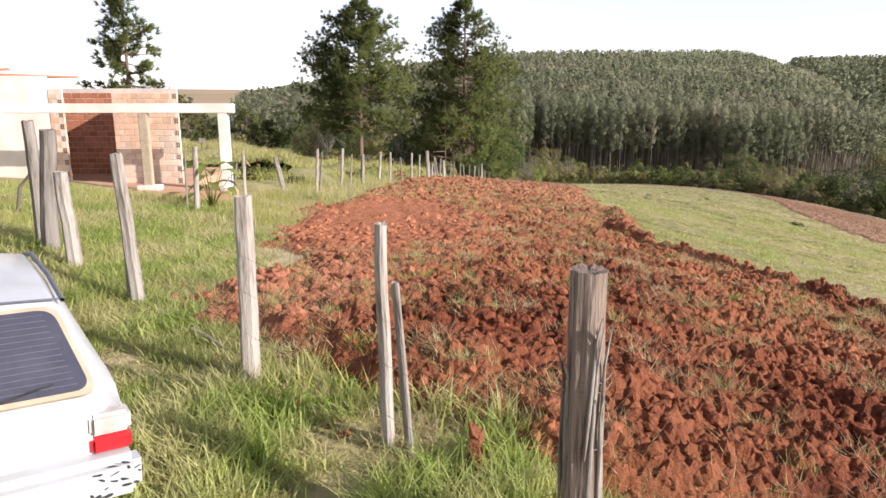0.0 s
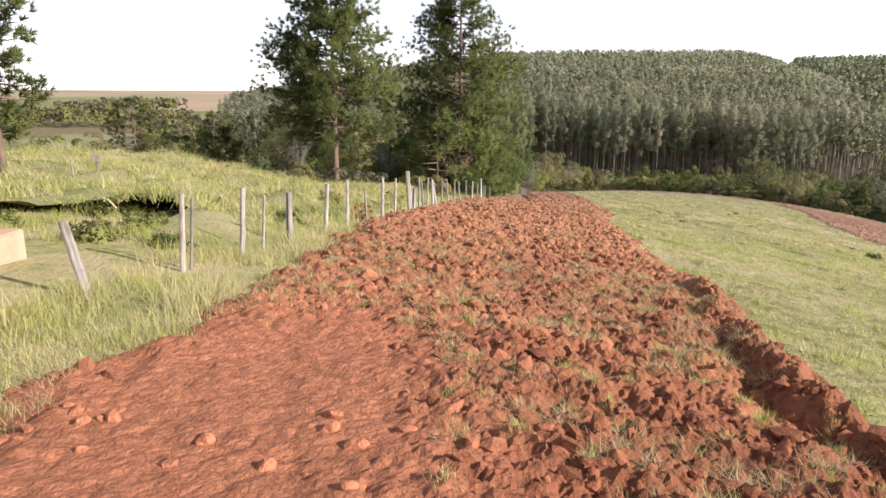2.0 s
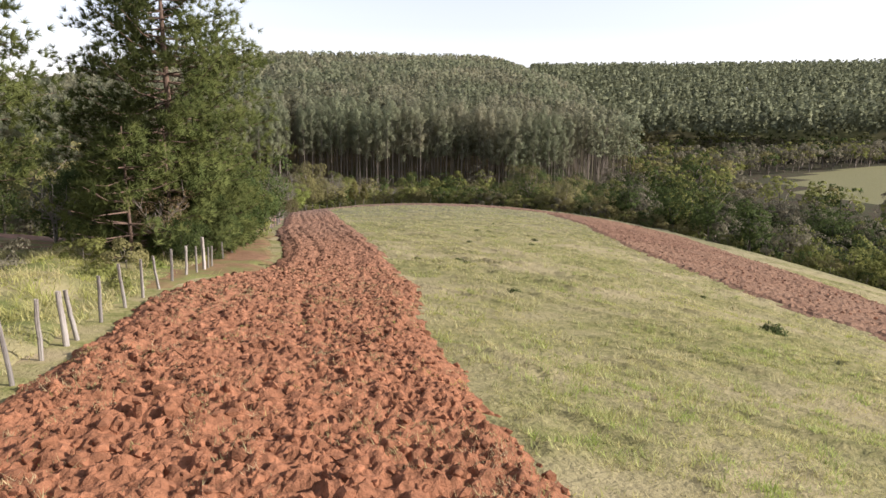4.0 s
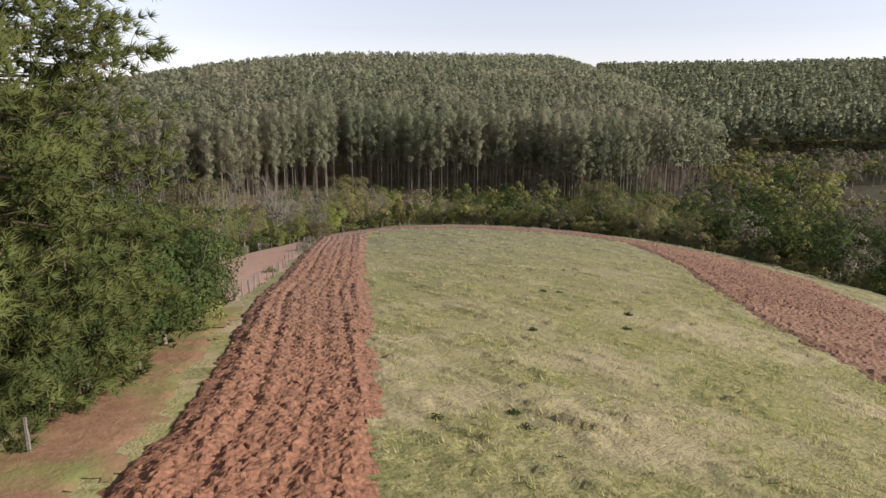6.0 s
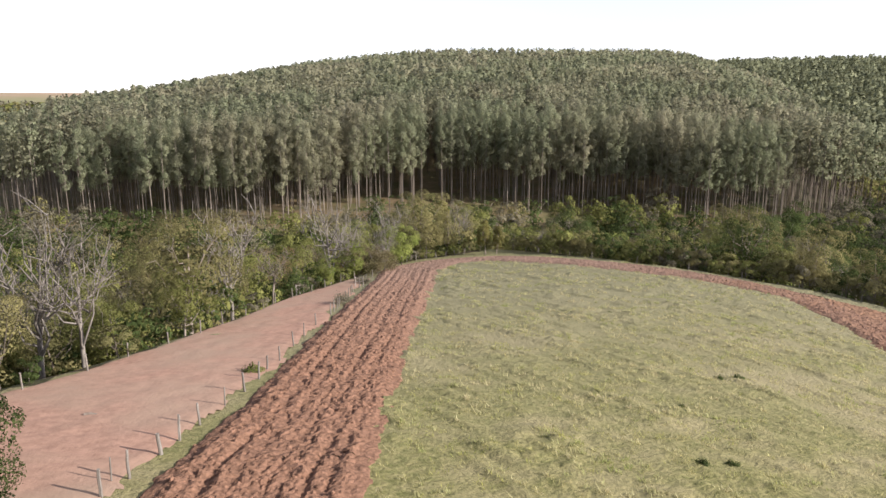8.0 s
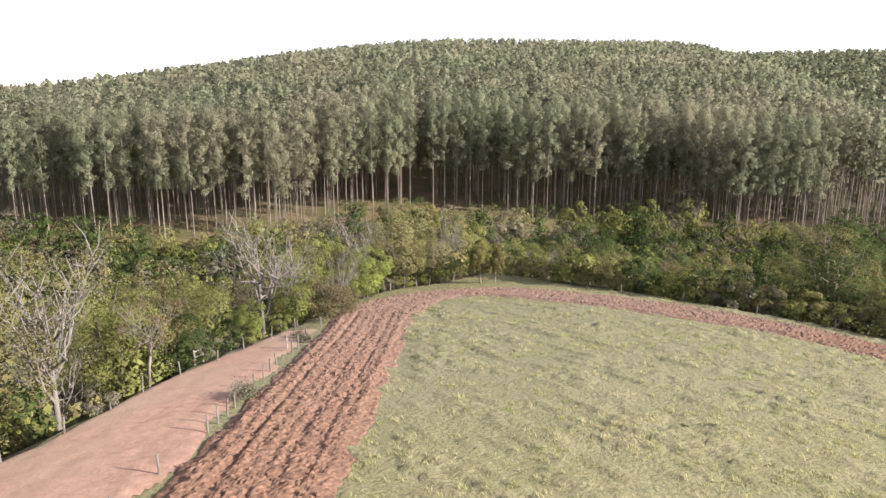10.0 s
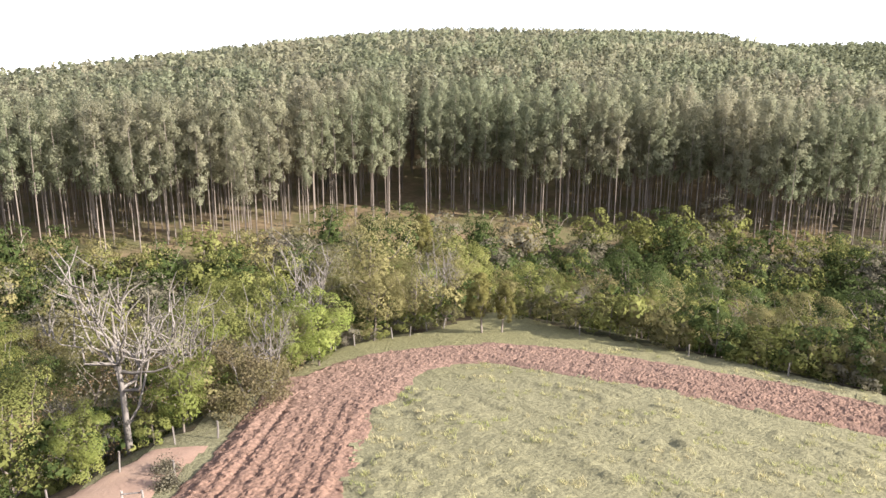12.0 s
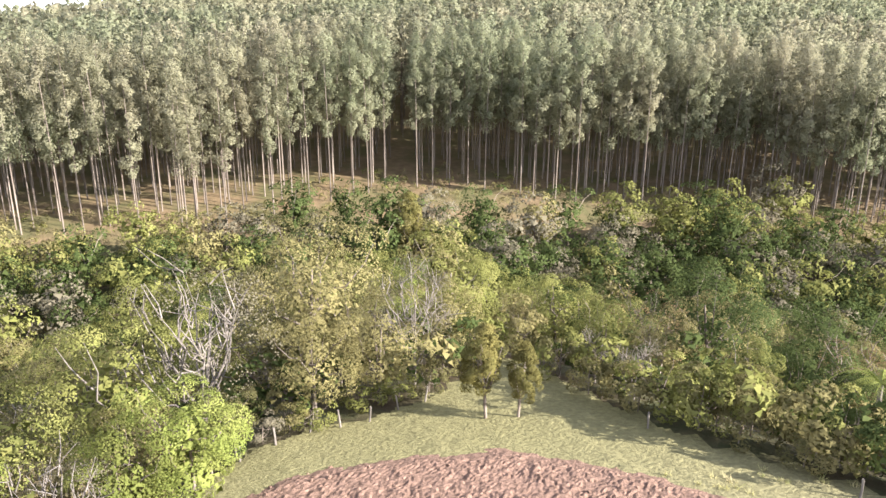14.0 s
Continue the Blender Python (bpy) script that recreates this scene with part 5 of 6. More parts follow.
for i in range(70):
    y = rng.uniform(21, 64)
    x = float(np.interp(y, FENCE_Y, FENCE_X)) - 1.0 - rng.exponential(9.0)
    if not (x < -4.5 and y < 24):
        weed(x, y, (0, 0, 0, 1)[i % 4], rng.uniform(0.3, 0.7), "low mound of green weeds in the meadow", "meadow weeds")

# ---- sticks, rails and lone plants ----
small_rng = np.random.default_rng(77)


def stick(points, r, label, wood="post_wood", name="fallen_branch", category="branch", group=""):
    """A crooked branch lying or leaning along points given as x, y and height over the ground."""
    path = [(x, y, z_at(x, y) + h) for x, y, h in points]
    radii = [r * (1 - 0.5 * i / (len(path) - 1)) for i in range(len(path))]
    return tagged(new(name, mesh_of(name, *tube(path, radii, 7), M[wood], smooth=True)), label, category, group)


stick([(-3.25, 7.3, 0.05), (-3.05, 7.28, 0.07), (-2.8, 7.2, 0.04)], 0.022, "short grey stick lying in the verge grass")
stick([(-2.5, 6.7, 0.05), (-2.25, 6.42, 0.08), (-2.0, 6.2, 0.04)], 0.024, "short grey stick lying in the verge grass")
stick([(-7.3, 12.0, -0.05), (-7.2, 12.0, 0.45), (-6.95, 12.05, 0.8), (-6.6, 12.1, 0.95)], 0.035, "dark crooked branch stuck in the grass", "bark")
stick([(4.75, 97.7, 0.07), (5.0, 97.74, 0.09), (5.3, 97.68, 0.06)], 0.09, "dark log lying on the pale tilled plot", "bark", "log", "log")
for a, b in (((9.6, 136.7), (9.8, 138.2)), ((15.3, 138.8), (16.05, 138.8))):
    gate = thing("rail_hurdle", "weathered wooden hurdle of two posts and a rail", "fence rail", "rail hurdles")
    for x, y in (a, b):
        bm = post_mesh(small_rng, 1.05, 0.05, 9)
        bmesh.ops.transform(bm, matrix=Matrix.Translation((x, y, z_at(x, y))), verts=bm.verts)
        part("post", bm, M["post_wood"], gate)
    for h in (0.55, 0.92):
        piece("rail", mesh_of("rail", *tube([(*a, z_at(*a) + h), (*b, z_at(*b) + h)], (0.035, 0.03), 7), M["post_wood"], smooth=True), gate)
for x, y, tall in ((14.3, 126.9, 1.7), (16.2, 141.2, 1.3), (15.7, 143.0, 1.1)):
    t, c = bare_tree(small_rng, tall, tall * 0.4)
    sapling = thing("bare_sapling", "leafless sapling with pale upright twigs by the fence", "sapling", "bare saplings")
    piece("branchwork", mesh_of("branchwork", *t, M["pale_bark"], smooth=True), sapling)
    piece("foliage", mesh_of("foliage", *c[:2], M["grey"], normals=c[2]), sapling)
    sapling.matrix_basis = pose(x, y, z_at(x, y))
weed(10.6, 104.3, 0, 0.5, "leafy green bush beside the plot's fence", "fence weeds")
weed(-5.1, 24.5, 2, 0.45, "dark green tuft beside the fence", "fence weeds")
rust_q = ball_points(260, small_rng, 0.6) * np.array([0.34, 0.34, 0.3]) + np.array([0, 0, 0.32])
rust_c = cards(rust_q, 0.05, small_rng, 0.5)
rusty = thing("rusty_shrub", "small rust-coloured dry shrub at the fence", "shrub")
piece("stem", mesh_of("stem", *joined([tube([(0, 0, -0.1), (0.12 * math.cos(a), 0.12 * math.sin(a), 0.25), (0.24 * math.cos(a), 0.24 * math.sin(a), 0.45)], (0.012, 0.009, 0.004), 4) for a in np.arange(0, 6, 1.2)]), M["bark"]), rusty)
piece("foliage", mesh_of("foliage", *rust_c[:2], M["rust_leaf"], normals=rust_c[2]), rusty)
rusty.matrix_basis = pose(-2.1, 33.3, z_at(-2.1, 33.3))
broad = thing("broad_leaved_bush", "green bush with large drooping leaves beside the porch", "bush")
for i in range(16):
    a, up = i * 2.4, 0.35 + 0.75 * ((i * 7) % 16) / 16
    reach, tip = 0.16 + 0.12 * (i % 3), 0.34 + 0.06 * (i % 4)
    ca, sa = math.cos(a), math.sin(a)
    v, f = tube([(0, 0, 0), (0.5 * reach * ca, 0.5 * reach * sa, up * 0.6), (reach * ca, reach * sa, up)], (0.014, 0.01, 0.006), 5)
    piece("stem", mesh_of("stem", v, f, M["bright"]), broad)
    ribs = [(0.0, 0.01, 0.0), (0.25, 0.09, 0.03), (0.55, 0.115, 0.02), (0.82, 0.07, -0.05), (1.0, 0.006, -0.13)]
    leaf_v = np.array([(ca * (reach + q * tip) - sa * w * side, sa * (reach + q * tip) + ca * w * side, up + dz + abs(side) * 0.25 * w) for q, w, dz in ribs for side in (-1, 0, 1)])
    leaf_f = np.array([(r * 3 + k, r * 3 + k + 1, r * 3 + k + 4, r * 3 + k + 3) for r in range(4) for k in range(2)])
    piece("leaf", mesh_of("leaf", leaf_v, leaf_f, M["bright"], smooth=True), broad)
broad.matrix_basis = pose(-5.0, 15.2, z_at(-5.0, 15.2))
# two plain meadow stakes; the board on one is built as a box
boxed = thing("boxed_stake", "wooden stake with a small dark box on top", "post")
bm = post_mesh(small_rng, 1.0, 0.04, 9)
part("post", bm, M["post_wood"], boxed)
bm = bmesh.new()
box(bm, (-0.16, -0.1, 0.94), (0.16, 0.1, 1.2), 0.015)
part("box", bm, M["bark"], boxed, "dark weathered box")
boxed.matrix_basis = pose(-12.7, 37.5, z_at(-12.7, 37.5), 0, 3, 15)
pale_stake = tagged(part("water_tap_post", post_mesh(small_rng, 0.85, 0.035, 9), M["post_wood"]), "short pale stake standing on bare orange soil", "post")
pale_stake.matrix_basis = pose(-13.3, 37.0, z_at(-13.3, 37.0), 0, -4, 0)

# ---- unfinished house ----
FLOOR_Z = 0.66


def plain_box(name, lo, hi, mat, parent, bevel=0.01, label=""):
    bm = bmesh.new()
    box(bm, lo, hi, bevel)
    return part(name, bm, mat, parent, label)


house = thing("unfinished_house", "unfinished porch house of bare clay brick and white plaster", "house")
bm = bmesh.new()
plan = [(-17.2, 16.6), (-5.0, 16.6), (-5.0, 17.25), (-6.6, 18.5), (-6.6, 22.2), (-17.2, 22.2)]
low = [bm.verts.new((x, y, -0.6)) for x, y in plan]
top = [bm.verts.new((x, y, FLOOR_Z)) for x, y in plan]
bm.faces.new(top)
bm.faces.new(low[::-1])
for i in range(6):
    bm.faces.new((low[i], low[(i + 1) % 6], top[(i + 1) % 6], top[i]))
bmesh.ops.bevel(bm, geom=[e for e in bm.edges if e.verts[0] in top and e.verts[1] in top], offset=0.02, segments=2, affect="EDGES")
part("floor_slab", bm, M["floor_screed"], house, "dusty concrete porch slab")
plain_box("porch_beam", (-16.9, 16.98, 2.48), (-4.95, 17.18, 2.70), M["render_white"], house, 0.012, "whitewashed concrete porch beam")
plain_box("porch_column", (-5.32, 16.98, 0.10), (-5.10, 17.20, 2.476), M["render_white"], house, 0.012, "whitewashed square concrete column")
plain_box("column_foot", (-5.36, 16.94, -0.3), (-5.06, 17.24, 0.72), M["render_white"], house, 0.015)
plain_box("prop_post", (-7.18, 16.95, FLOOR_Z), (-6.98, 17.12, 2.476), M["trim_beige"], house, 0.015, "grey wooden prop under the beam")
plain_box("prop_block", (-7.3, 16.8, FLOOR_Z), (-6.8, 17.2, FLOOR_Z + 0.12), M["render_white"], house, 0.015)
plain_box("white_wall", (-17.0, 18.3, FLOOR_Z - 0.1), (-10.02, 18.45, 3.36), M["render_white"], house, 0.008, "rough white plastered wall")


def brick_mesh(length, high, deep, mat):
    bm = bmesh.new()
    box(bm, (-length / 2, -deep / 2, -high / 2), (length / 2, deep / 2, high / 2), 0)
    bmesh.ops.bevel(bm, geom=list(bm.edges), offset=0.006, segments=1, affect="EDGES")
    me = bpy.data.meshes.new("brick")
    bm.to_mesh(me)
    bm.free()
    me.materials.append(mat)
    return me


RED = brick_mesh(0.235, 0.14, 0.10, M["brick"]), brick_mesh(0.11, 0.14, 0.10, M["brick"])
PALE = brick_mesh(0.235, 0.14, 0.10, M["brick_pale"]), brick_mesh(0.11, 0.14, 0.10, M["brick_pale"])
hole_bm = bmesh.new()
for i in (-1, 1):
    for j in (-1, 0, 1):
        box(hole_bm, (i * 0.024 - 0.016, -0.003, j * 0.042 - 0.014), (i * 0.024 + 0.016, 0.003, j * 0.042 + 0.014))
HOLES = bpy.data.meshes.new("brick_holes")
hole_bm.to_mesh(HOLES)
hole_bm.free()
HOLES.materials.append(M["brick_hole"])


def brick_wall(name, p0, p1, z0, z1, label, kind=RED):
    """A wall of hollow bricks from p0 to p1: a mortar core with each brick proud of it."""
    whole, half = kind
    p0, p1 = Vector(p0), Vector(p1)
    run = (p1 - p0).length
    turn = math.atan2(p1.y - p0.y, p1.x - p0.x)
    core = plain_box(name, (0.01, -0.04, z0), (run - 0.01, 0.04, z1 - 0.01), M["mortar"], house, 0, label)
    core.matrix_basis = pose(p0.x, p0.y, 0, 0, 0, math.degrees(turn))
    rows = int((z1 - z0) / 0.152)
    for r in range(rows):
        z = z0 + 0.076 + r * 0.152
        x = 0.125 if r % 2 == 0 else 0.0
        while x < run + 0.02:
            if x == 0.0:
                piece("brick", half, core, pose(0.06, 0, z))
                x = 0.247
                continue
            if x + 0.125 > run:
                if run - x + 0.06 > 0.05:
                    piece("brick", half, core, pose(run - 0.06, 0, z))
                    piece("brick_holes", HOLES, core, pose(run - 0.06, -0.051, z))
                break
            piece("brick", whole, core, pose(x, 0, z + random.uniform(-0.003, 0.003)))
            x += 0.247


brick_wall("brick_wall", (-8.36, 18.3), (-6.7, 18.3), FLOOR_Z, 3.06, "bare pale hollow brick wall", PALE)
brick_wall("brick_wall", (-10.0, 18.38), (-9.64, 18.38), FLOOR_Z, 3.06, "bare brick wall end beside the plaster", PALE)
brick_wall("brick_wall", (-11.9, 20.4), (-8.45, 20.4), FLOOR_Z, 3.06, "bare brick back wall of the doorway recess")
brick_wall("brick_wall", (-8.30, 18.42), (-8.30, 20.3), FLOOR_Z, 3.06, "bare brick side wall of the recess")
plain_box("rear_wall", (-17, 22.0, FLOOR_Z - 0.1), (-8.6, 22.15, 3.06), M["mortar"], house, 0.005)
plain_box("end_wall", (-17.15, 18.3, FLOOR_Z - 0.1), (-17.0, 22.15, 3.36), M["render_white"], house, 0.005)
roof = part("roof", bmesh.new(), M["tile"], house, "dark clay tile roof edge")
bm = bmesh.new()
box(bm, (-17.4, 18.1, 3.37), (-11.2, 22.4, 3.43))
roof.data.materials.clear()
bm.to_mesh(roof.data)
bm.free()
roof.data.materials.append(M["tile"])
tv, tf = [], []
tile_pts = [(0.10 * math.cos(a), 0, 0.07 * math.sin(a)) for a in np.linspace(0, math.pi, 7)]
for y in (-0.25, 0.25):
    for x, _, z in tile_pts:
        tv.append((x, y, z))
for i in range(6):
    tf.append((i, i + 1, 8 + i, 7 + i))
TILE = mesh_of("roof_tile", np.array(tv), np.array(tf), M["tile"], smooth=True)
for i in range(28):
    for j in range(3):
        piece("roof_tile", TILE, roof, pose(-17.2 + 0.21 * i, 18.25 + 0.42 * j, 3.44 + 0.03 * j, 4, 0, 0))

# ---- parked car ----
def car_section(half, z0, z1, roof_half, roof_z, y, waist):
    """One cross-section, from the sill over the roof: list of points, right side then left."""
    right = [(half * 0.93, z0), (half, z0 + 0.12), (half * 1.0, waist - 0.12), (half * 0.975, waist), (roof_half + 0.04, roof_z - 0.10), (roof_half - 0.04, roof_z - 0.02), (roof_half * 0.6, roof_z + 0.005)]
    pts = [(x, y, z) for x, z in right]
    return pts + [(-x, y, z) for x, z in right[::-1]]


car = thing("parked_car", "white older hatchback with scuffed rear bumper parked on the grass", "car")
SECTIONS = [
    # y, half width, waist, roof half width, roof height, sill
    (0.02, 0.70, 0.88, 0.64, 0.90, 0.42), (0.05, 0.755, 0.90, 0.665, 0.935, 0.36), (0.28, 0.775, 0.95, 0.60, 1.125, 0.33), (0.52, 0.78, 0.965, 0.555, 1.315, 0.32), (0.64, 0.78, 0.965, 0.55, 1.405, 0.32), (1.2, 0.78, 0.96, 0.56, 1.44, 0.32),
    (2.0, 0.78, 0.95, 0.56, 1.43, 0.32), (2.35, 0.78, 0.945, 0.55, 1.36, 0.32), (2.85, 0.775, 0.94, 0.62, 1.00, 0.32), (3.45, 0.75, 0.88, 0.60, 0.90, 0.34), (3.62, 0.68, 0.72, 0.55, 0.74, 0.40),
]
bm = bmesh.new()
rings = [[bm.verts.new(p) for p in car_section(h, s, 0, rh, rz, y, w)] for y, h, w, rh, rz, s in SECTIONS]
for a, b in zip(rings, rings[1:]):
    for i in range(len(a) - 1):
        bm.faces.new((a[i], a[i + 1], b[i + 1], b[i]))
    bm.faces.new((a[-1], a[0], b[0], b[-1]))
bm.faces.new(rings[0])
bm.faces.new(rings[-1][::-1])
bmesh.ops.recalc_face_normals(bm, faces=bm.faces)
body = part("body", bm, M["car_paint"], car, "white painted body shell", smooth=True)
mod = body.modifiers.new("round", "BEVEL")
mod.width, mod.segments, mod.limit_method, mod.angle_limit = 0.02, 2, "ANGLE", radians(25)


def rear_quad(name, corners, lift, mat, label="", thick=0.012, corner=0.09):
    """A slab with rounded corners on the sloping rear: corners go round it; lift moves it outward."""
    pts = [Vector(p) for p in corners]
    n = (pts[1] - pts[0]).cross(pts[3] - pts[0]).normalized()
    if n.y > 0:
        n = -n
    ring = []
    for i in range(4):
        p, a, b = pts[i], pts[i - 1], pts[(i + 1) % 4]
        p0, p2 = p + (a - p).normalized() * corner, p + (b - p).normalized() * corner
        for k in range(7):
            f = k / 6
            ring.append(p0 * (1 - f) ** 2 + p * 2 * f * (1 - f) + p2 * f * f)
    mid = sum(ring, Vector()) / len(ring)
    bm = bmesh.new()
    low = [bm.verts.new(p + n * (lift - thick)) for p in ring]
    top = [bm.verts.new(p + n * (lift - 0.004)) for p in ring]
    face = [bm.verts.new(p + (mid - p).normalized() * 0.006 + n * lift) for p in ring]
    bm.faces.new(face)
    bm.faces.new(low[::-1])
    for x, y in ((low, top), (top, face)):
        for i in range(len(ring)):
            j = (i + 1) % len(ring)
            bm.faces.new((x[i], x[j], y[j], y[i]))
    bmesh.ops.recalc_face_normals(bm, faces=bm.faces)
    return part(name, bm, mat, car, label)


GL = [(-0.60, 0.105, 1.000), (0.60, 0.105, 1.000), (0.49, 0.545, 1.352), (-0.49, 0.545, 1.352)]
GT = [(-0.632, 0.083, 0.982), (0.632, 0.083, 0.982), (0.515, 0.565, 1.372), (-0.515, 0.565, 1.372)]
rear_quad("window_seal", GT, 0.018, M["trim_beige"], "faded beige rubber window seal", 0.02)
glass = rear_quad("rear_window", GL, 0.026, M["car_glass"], "dark tinted rear window with heating lines", 0.012)
n_out = (Vector(GL[1]) - Vector(GL[0])).cross(Vector(GL[3]) - Vector(GL[0])).normalized()
n_out = n_out if n_out.y < 0 else -n_out
for i in range(13):
    f = 0.07 + 0.86 * i / 12
    a = Vector(GL[0]).lerp(Vector(GL[3]), f) + n_out * 0.0275 + Vector((0.06, 0, 0))
    b = Vector(GL[1]).lerp(Vector(GL[2]), f) + n_out * 0.0275 - Vector((0.06, 0, 0))
    v, fc = tube([tuple(a), tuple(b)], (0.001, 0.001), 4)
    piece("heating_line", mesh_of("heating_line", v, fc, M["heater"]), glass)
v, fc = tube([(0.0, 0.04, 1.0), (0.02, 0.03, 1.02), (0.42, 0.10, 1.075)], (0.012, 0.009, 0.006), 6)
piece("wiper", mesh_of("wiper", v, fc, M["rubber"], smooth=True), car)
for side in (1, -1):
    for name, z0, z1, mat, lab in (("tail_light_lens", 0.655, 0.765, "lens_red", "red tail lamp lens"), ("indicator_lens", 0.768, 0.89, "lens_clear", "dull clear indicator lens")):
        bm = bmesh.new()
        x0, x1 = sorted((side * 0.56, side * 0.772))
        box(bm, (x0, -0.012, z0), (x1, 0.16, z1), 0.022)
        part(name, bm, M[mat], car, lab)
bm = bmesh.new()
box(bm, (-0.80, -0.11, 0.42), (0.80, 0.10, 0.665), 0.05)
bumper = part("rear_bumper", bm, M["car_paint"], car, "white bumper with black scuffs", smooth=False)
srng = random.Random(5)
for i in range(16):
    bm = bmesh.new()
    made = bmesh.ops.create_circle(bm, cap_ends=True, segments=7, radius=1)
    for v in made["verts"]:
        v.co *= srng.uniform(0.5, 1.2)
    x, z = srng.uniform(0.52, 0.79), srng.uniform(0.45, 0.64)
    bmesh.ops.transform(bm, matrix=pose(x, -0.1125, z, 90, srng.uniform(-25, 25), 0) @ Matrix.Diagonal((srng.uniform(0.012, 0.035), srng.uniform(0.005, 0.012), 1, 1)), verts=bm.verts)
    part("scuff", bm, M["rubber"], bumper, "black scrape in the paint")
for sx in (1, -1):
    for y in (0.72, 2.95):
        wheel = new("wheel")
        wheel.parent = car
        wheel.matrix_basis = pose(sx * 0.70, y, 0.27, 0, 90, 0)
        bm = bmesh.new()
        bmesh.ops.create_cone(bm, cap_ends=True, segments=24, radius1=0.27, radius2=0.27, depth=0.16)
        bmesh.ops.bevel(bm, geom=[e for e in bm.edges if len(e.link_faces) == 2 and e.calc_face_angle(0) > 1], offset=0.03, segments=3, affect="EDGES")
        part("tyre", bm, M["rubber"], wheel)
        bm = bmesh.new()
        bmesh.ops.create_cone(bm, cap_ends=True, segments=20, radius1=0.17, radius2=0.17, depth=0.175)
        part("rim", bm, M["metal_rim"], wheel)
for side in (1, -1):
    path = [(side * 0.565, 0.64, 1.385), (side * 0.575, 1.2, 1.415), (side * 0.575, 2.0, 1.405), (side * 0.565, 2.33, 1.345)]
    v, fc = tube(path, (0.014, 0.017, 0.017, 0.014), 6)
    piece("roof_gutter", mesh_of("roof_gutter", v, fc, M["gutter"], smooth=True), car)["label"] = "dark grey roof gutter strip"
    v, fc = tube([(side * 0.545, 0.62, 1.40), (0, 0.60, 1.425), (-side * 0.0, 0.60, 1.425)], (0.007, 0.007, 0.007), 5)
    piece("roof_seam", mesh_of("roof_seam", v, fc, M["gutter"], smooth=True), car)
car.matrix_basis = pose(-2.383, 3.165, 0.4226, 0.3, 2.4, 36.7)

# ---- grass ----
def blades(name, x, y, tall, width, mat, label, lean=0.5, category="grass", rise=None, mound=0.0, bent=False):
    """Thin blades standing at the given places: one triangle each, or bent ones of two faces."""
    n = len(x)
    z = height(x, y) + (rise(x, y) if rise else 0)
    h = tall * grng.uniform(0.5, 1.3, n)
    if mound:
        h = h * (0.3 + 1.5 * vnoise(x * mound, y * mound, 71) ** 1.5)
    w = width * grng.uniform(0.6, 1.3, n)
    b = grng.uniform(0, 2 * math.pi, n)
    a = b + math.pi / 2 + 0.5 * grng.normal(size=n)
    out = lean * h * grng.uniform(0.15, 1.0, n)
    base = np.stack([x, y, z - 0.02], 1)
    side = np.stack([np.cos(a) * w, np.sin(a) * w, np.zeros(n)], 1)
    tip = base + np.stack([np.cos(b) * out, np.sin(b) * out, h], 1)
    if bent:
        mid = base + np.stack([np.cos(b) * out * 0.35, np.sin(b) * out * 0.35, h * 0.6], 1)
        verts = np.stack([base - side, base + side, mid + side * 0.7, tip, mid - side * 0.7], 1).reshape(-1, 3)
        i = np.arange(n)[:, None] * 5
        faces = np.concatenate([i, i + 1, i + 2, i, i + 2, i + 4, i + 4, i + 2, i + 3], 1).reshape(-1, 3)
    else:
        verts = np.stack([base - side, base + side, tip], 1).reshape(-1, 3)
        faces = np.arange(3 * n).reshape(n, 3)
    return tagged(new(name, mesh_of(name, verts, faces, mat)), label, category, kind="stuff")


grng = np.random.default_rng(11)


def scatter(n, x0, x1, y0, y1, keep, clump=0.0, per=1):
    """Places spread over a rectangle where keep holds, in clumps."""
    x, y = grng.uniform(x0, x1, n), grng.uniform(y0, y1, n)
    k = keep(x, y)
    x, y = np.repeat(x[k], per), np.repeat(y[k], per)
    return x + grng.normal(size=len(x)) * clump, y + grng.normal(size=len(x)) * clump


def verge(x, y):
    return (ploughed(x, y) < 0.15) & (x < np.interp(y, RIGHT_Y, RIGHT_X) - 1) & ~((x < -4.9) & (y > 16.6) & (y < 24))


def pasture_at(x, y):
    return (ploughed(x, y) < 0.0) & (x > np.interp(y, RIGHT_Y, RIGHT_X) - 0.5) & (y < rim(x) + 1)


blades("long_grass", *scatter(1500, -3.2, 0.6, 1.2, 5.2, lambda x, y: verge(x, y) & (vnoise(x * 1.3, y * 1.3, 61) > 0.48), 0.08, 22), 0.27, 0.009, M["lush_blade"], "long lush green grass on the verge", 1.3, bent=True)
blades("verge_grass", *scatter(7000, -9, 3, 1, 19, verge, 0.10, 10), 0.15, 0.009, M["grass_blade"], "short green grass on the verge", 1.3, mound=1.3)
blades("verge_grass", *scatter(1700, -4.5, 1.5, 1, 8.5, lambda x, y: verge(x, y) & (vnoise(x * 2.1, y * 2.1, 66) > 0.42), 0.05, 22), 0.14, 0.007, M["lush_blade"], "green grass tufts by the near fence", 1.5, bent=True)
blades("verge_grass", *scatter(2600, -5.0, 2.0, 1, 9, lambda x, y: verge(x, y) & (vnoise(x * 1.6, y * 1.6, 67) > 0.4), 0.06, 20), 0.12, 0.006, M["straw"], "dry grass tufts by the near fence", 2.2, bent=True)
blades("verge_grass", *scatter(2400, -8.5, -2.6, 6.5, 15, lambda x, y: verge(x, y) & (vnoise(x * 0.75, y * 0.75, 70) > 0.44), 0.12, 22), 0.17, 0.009, M["lush_blade"], "fresh green grass patches on the verge", 1.5, bent=True)
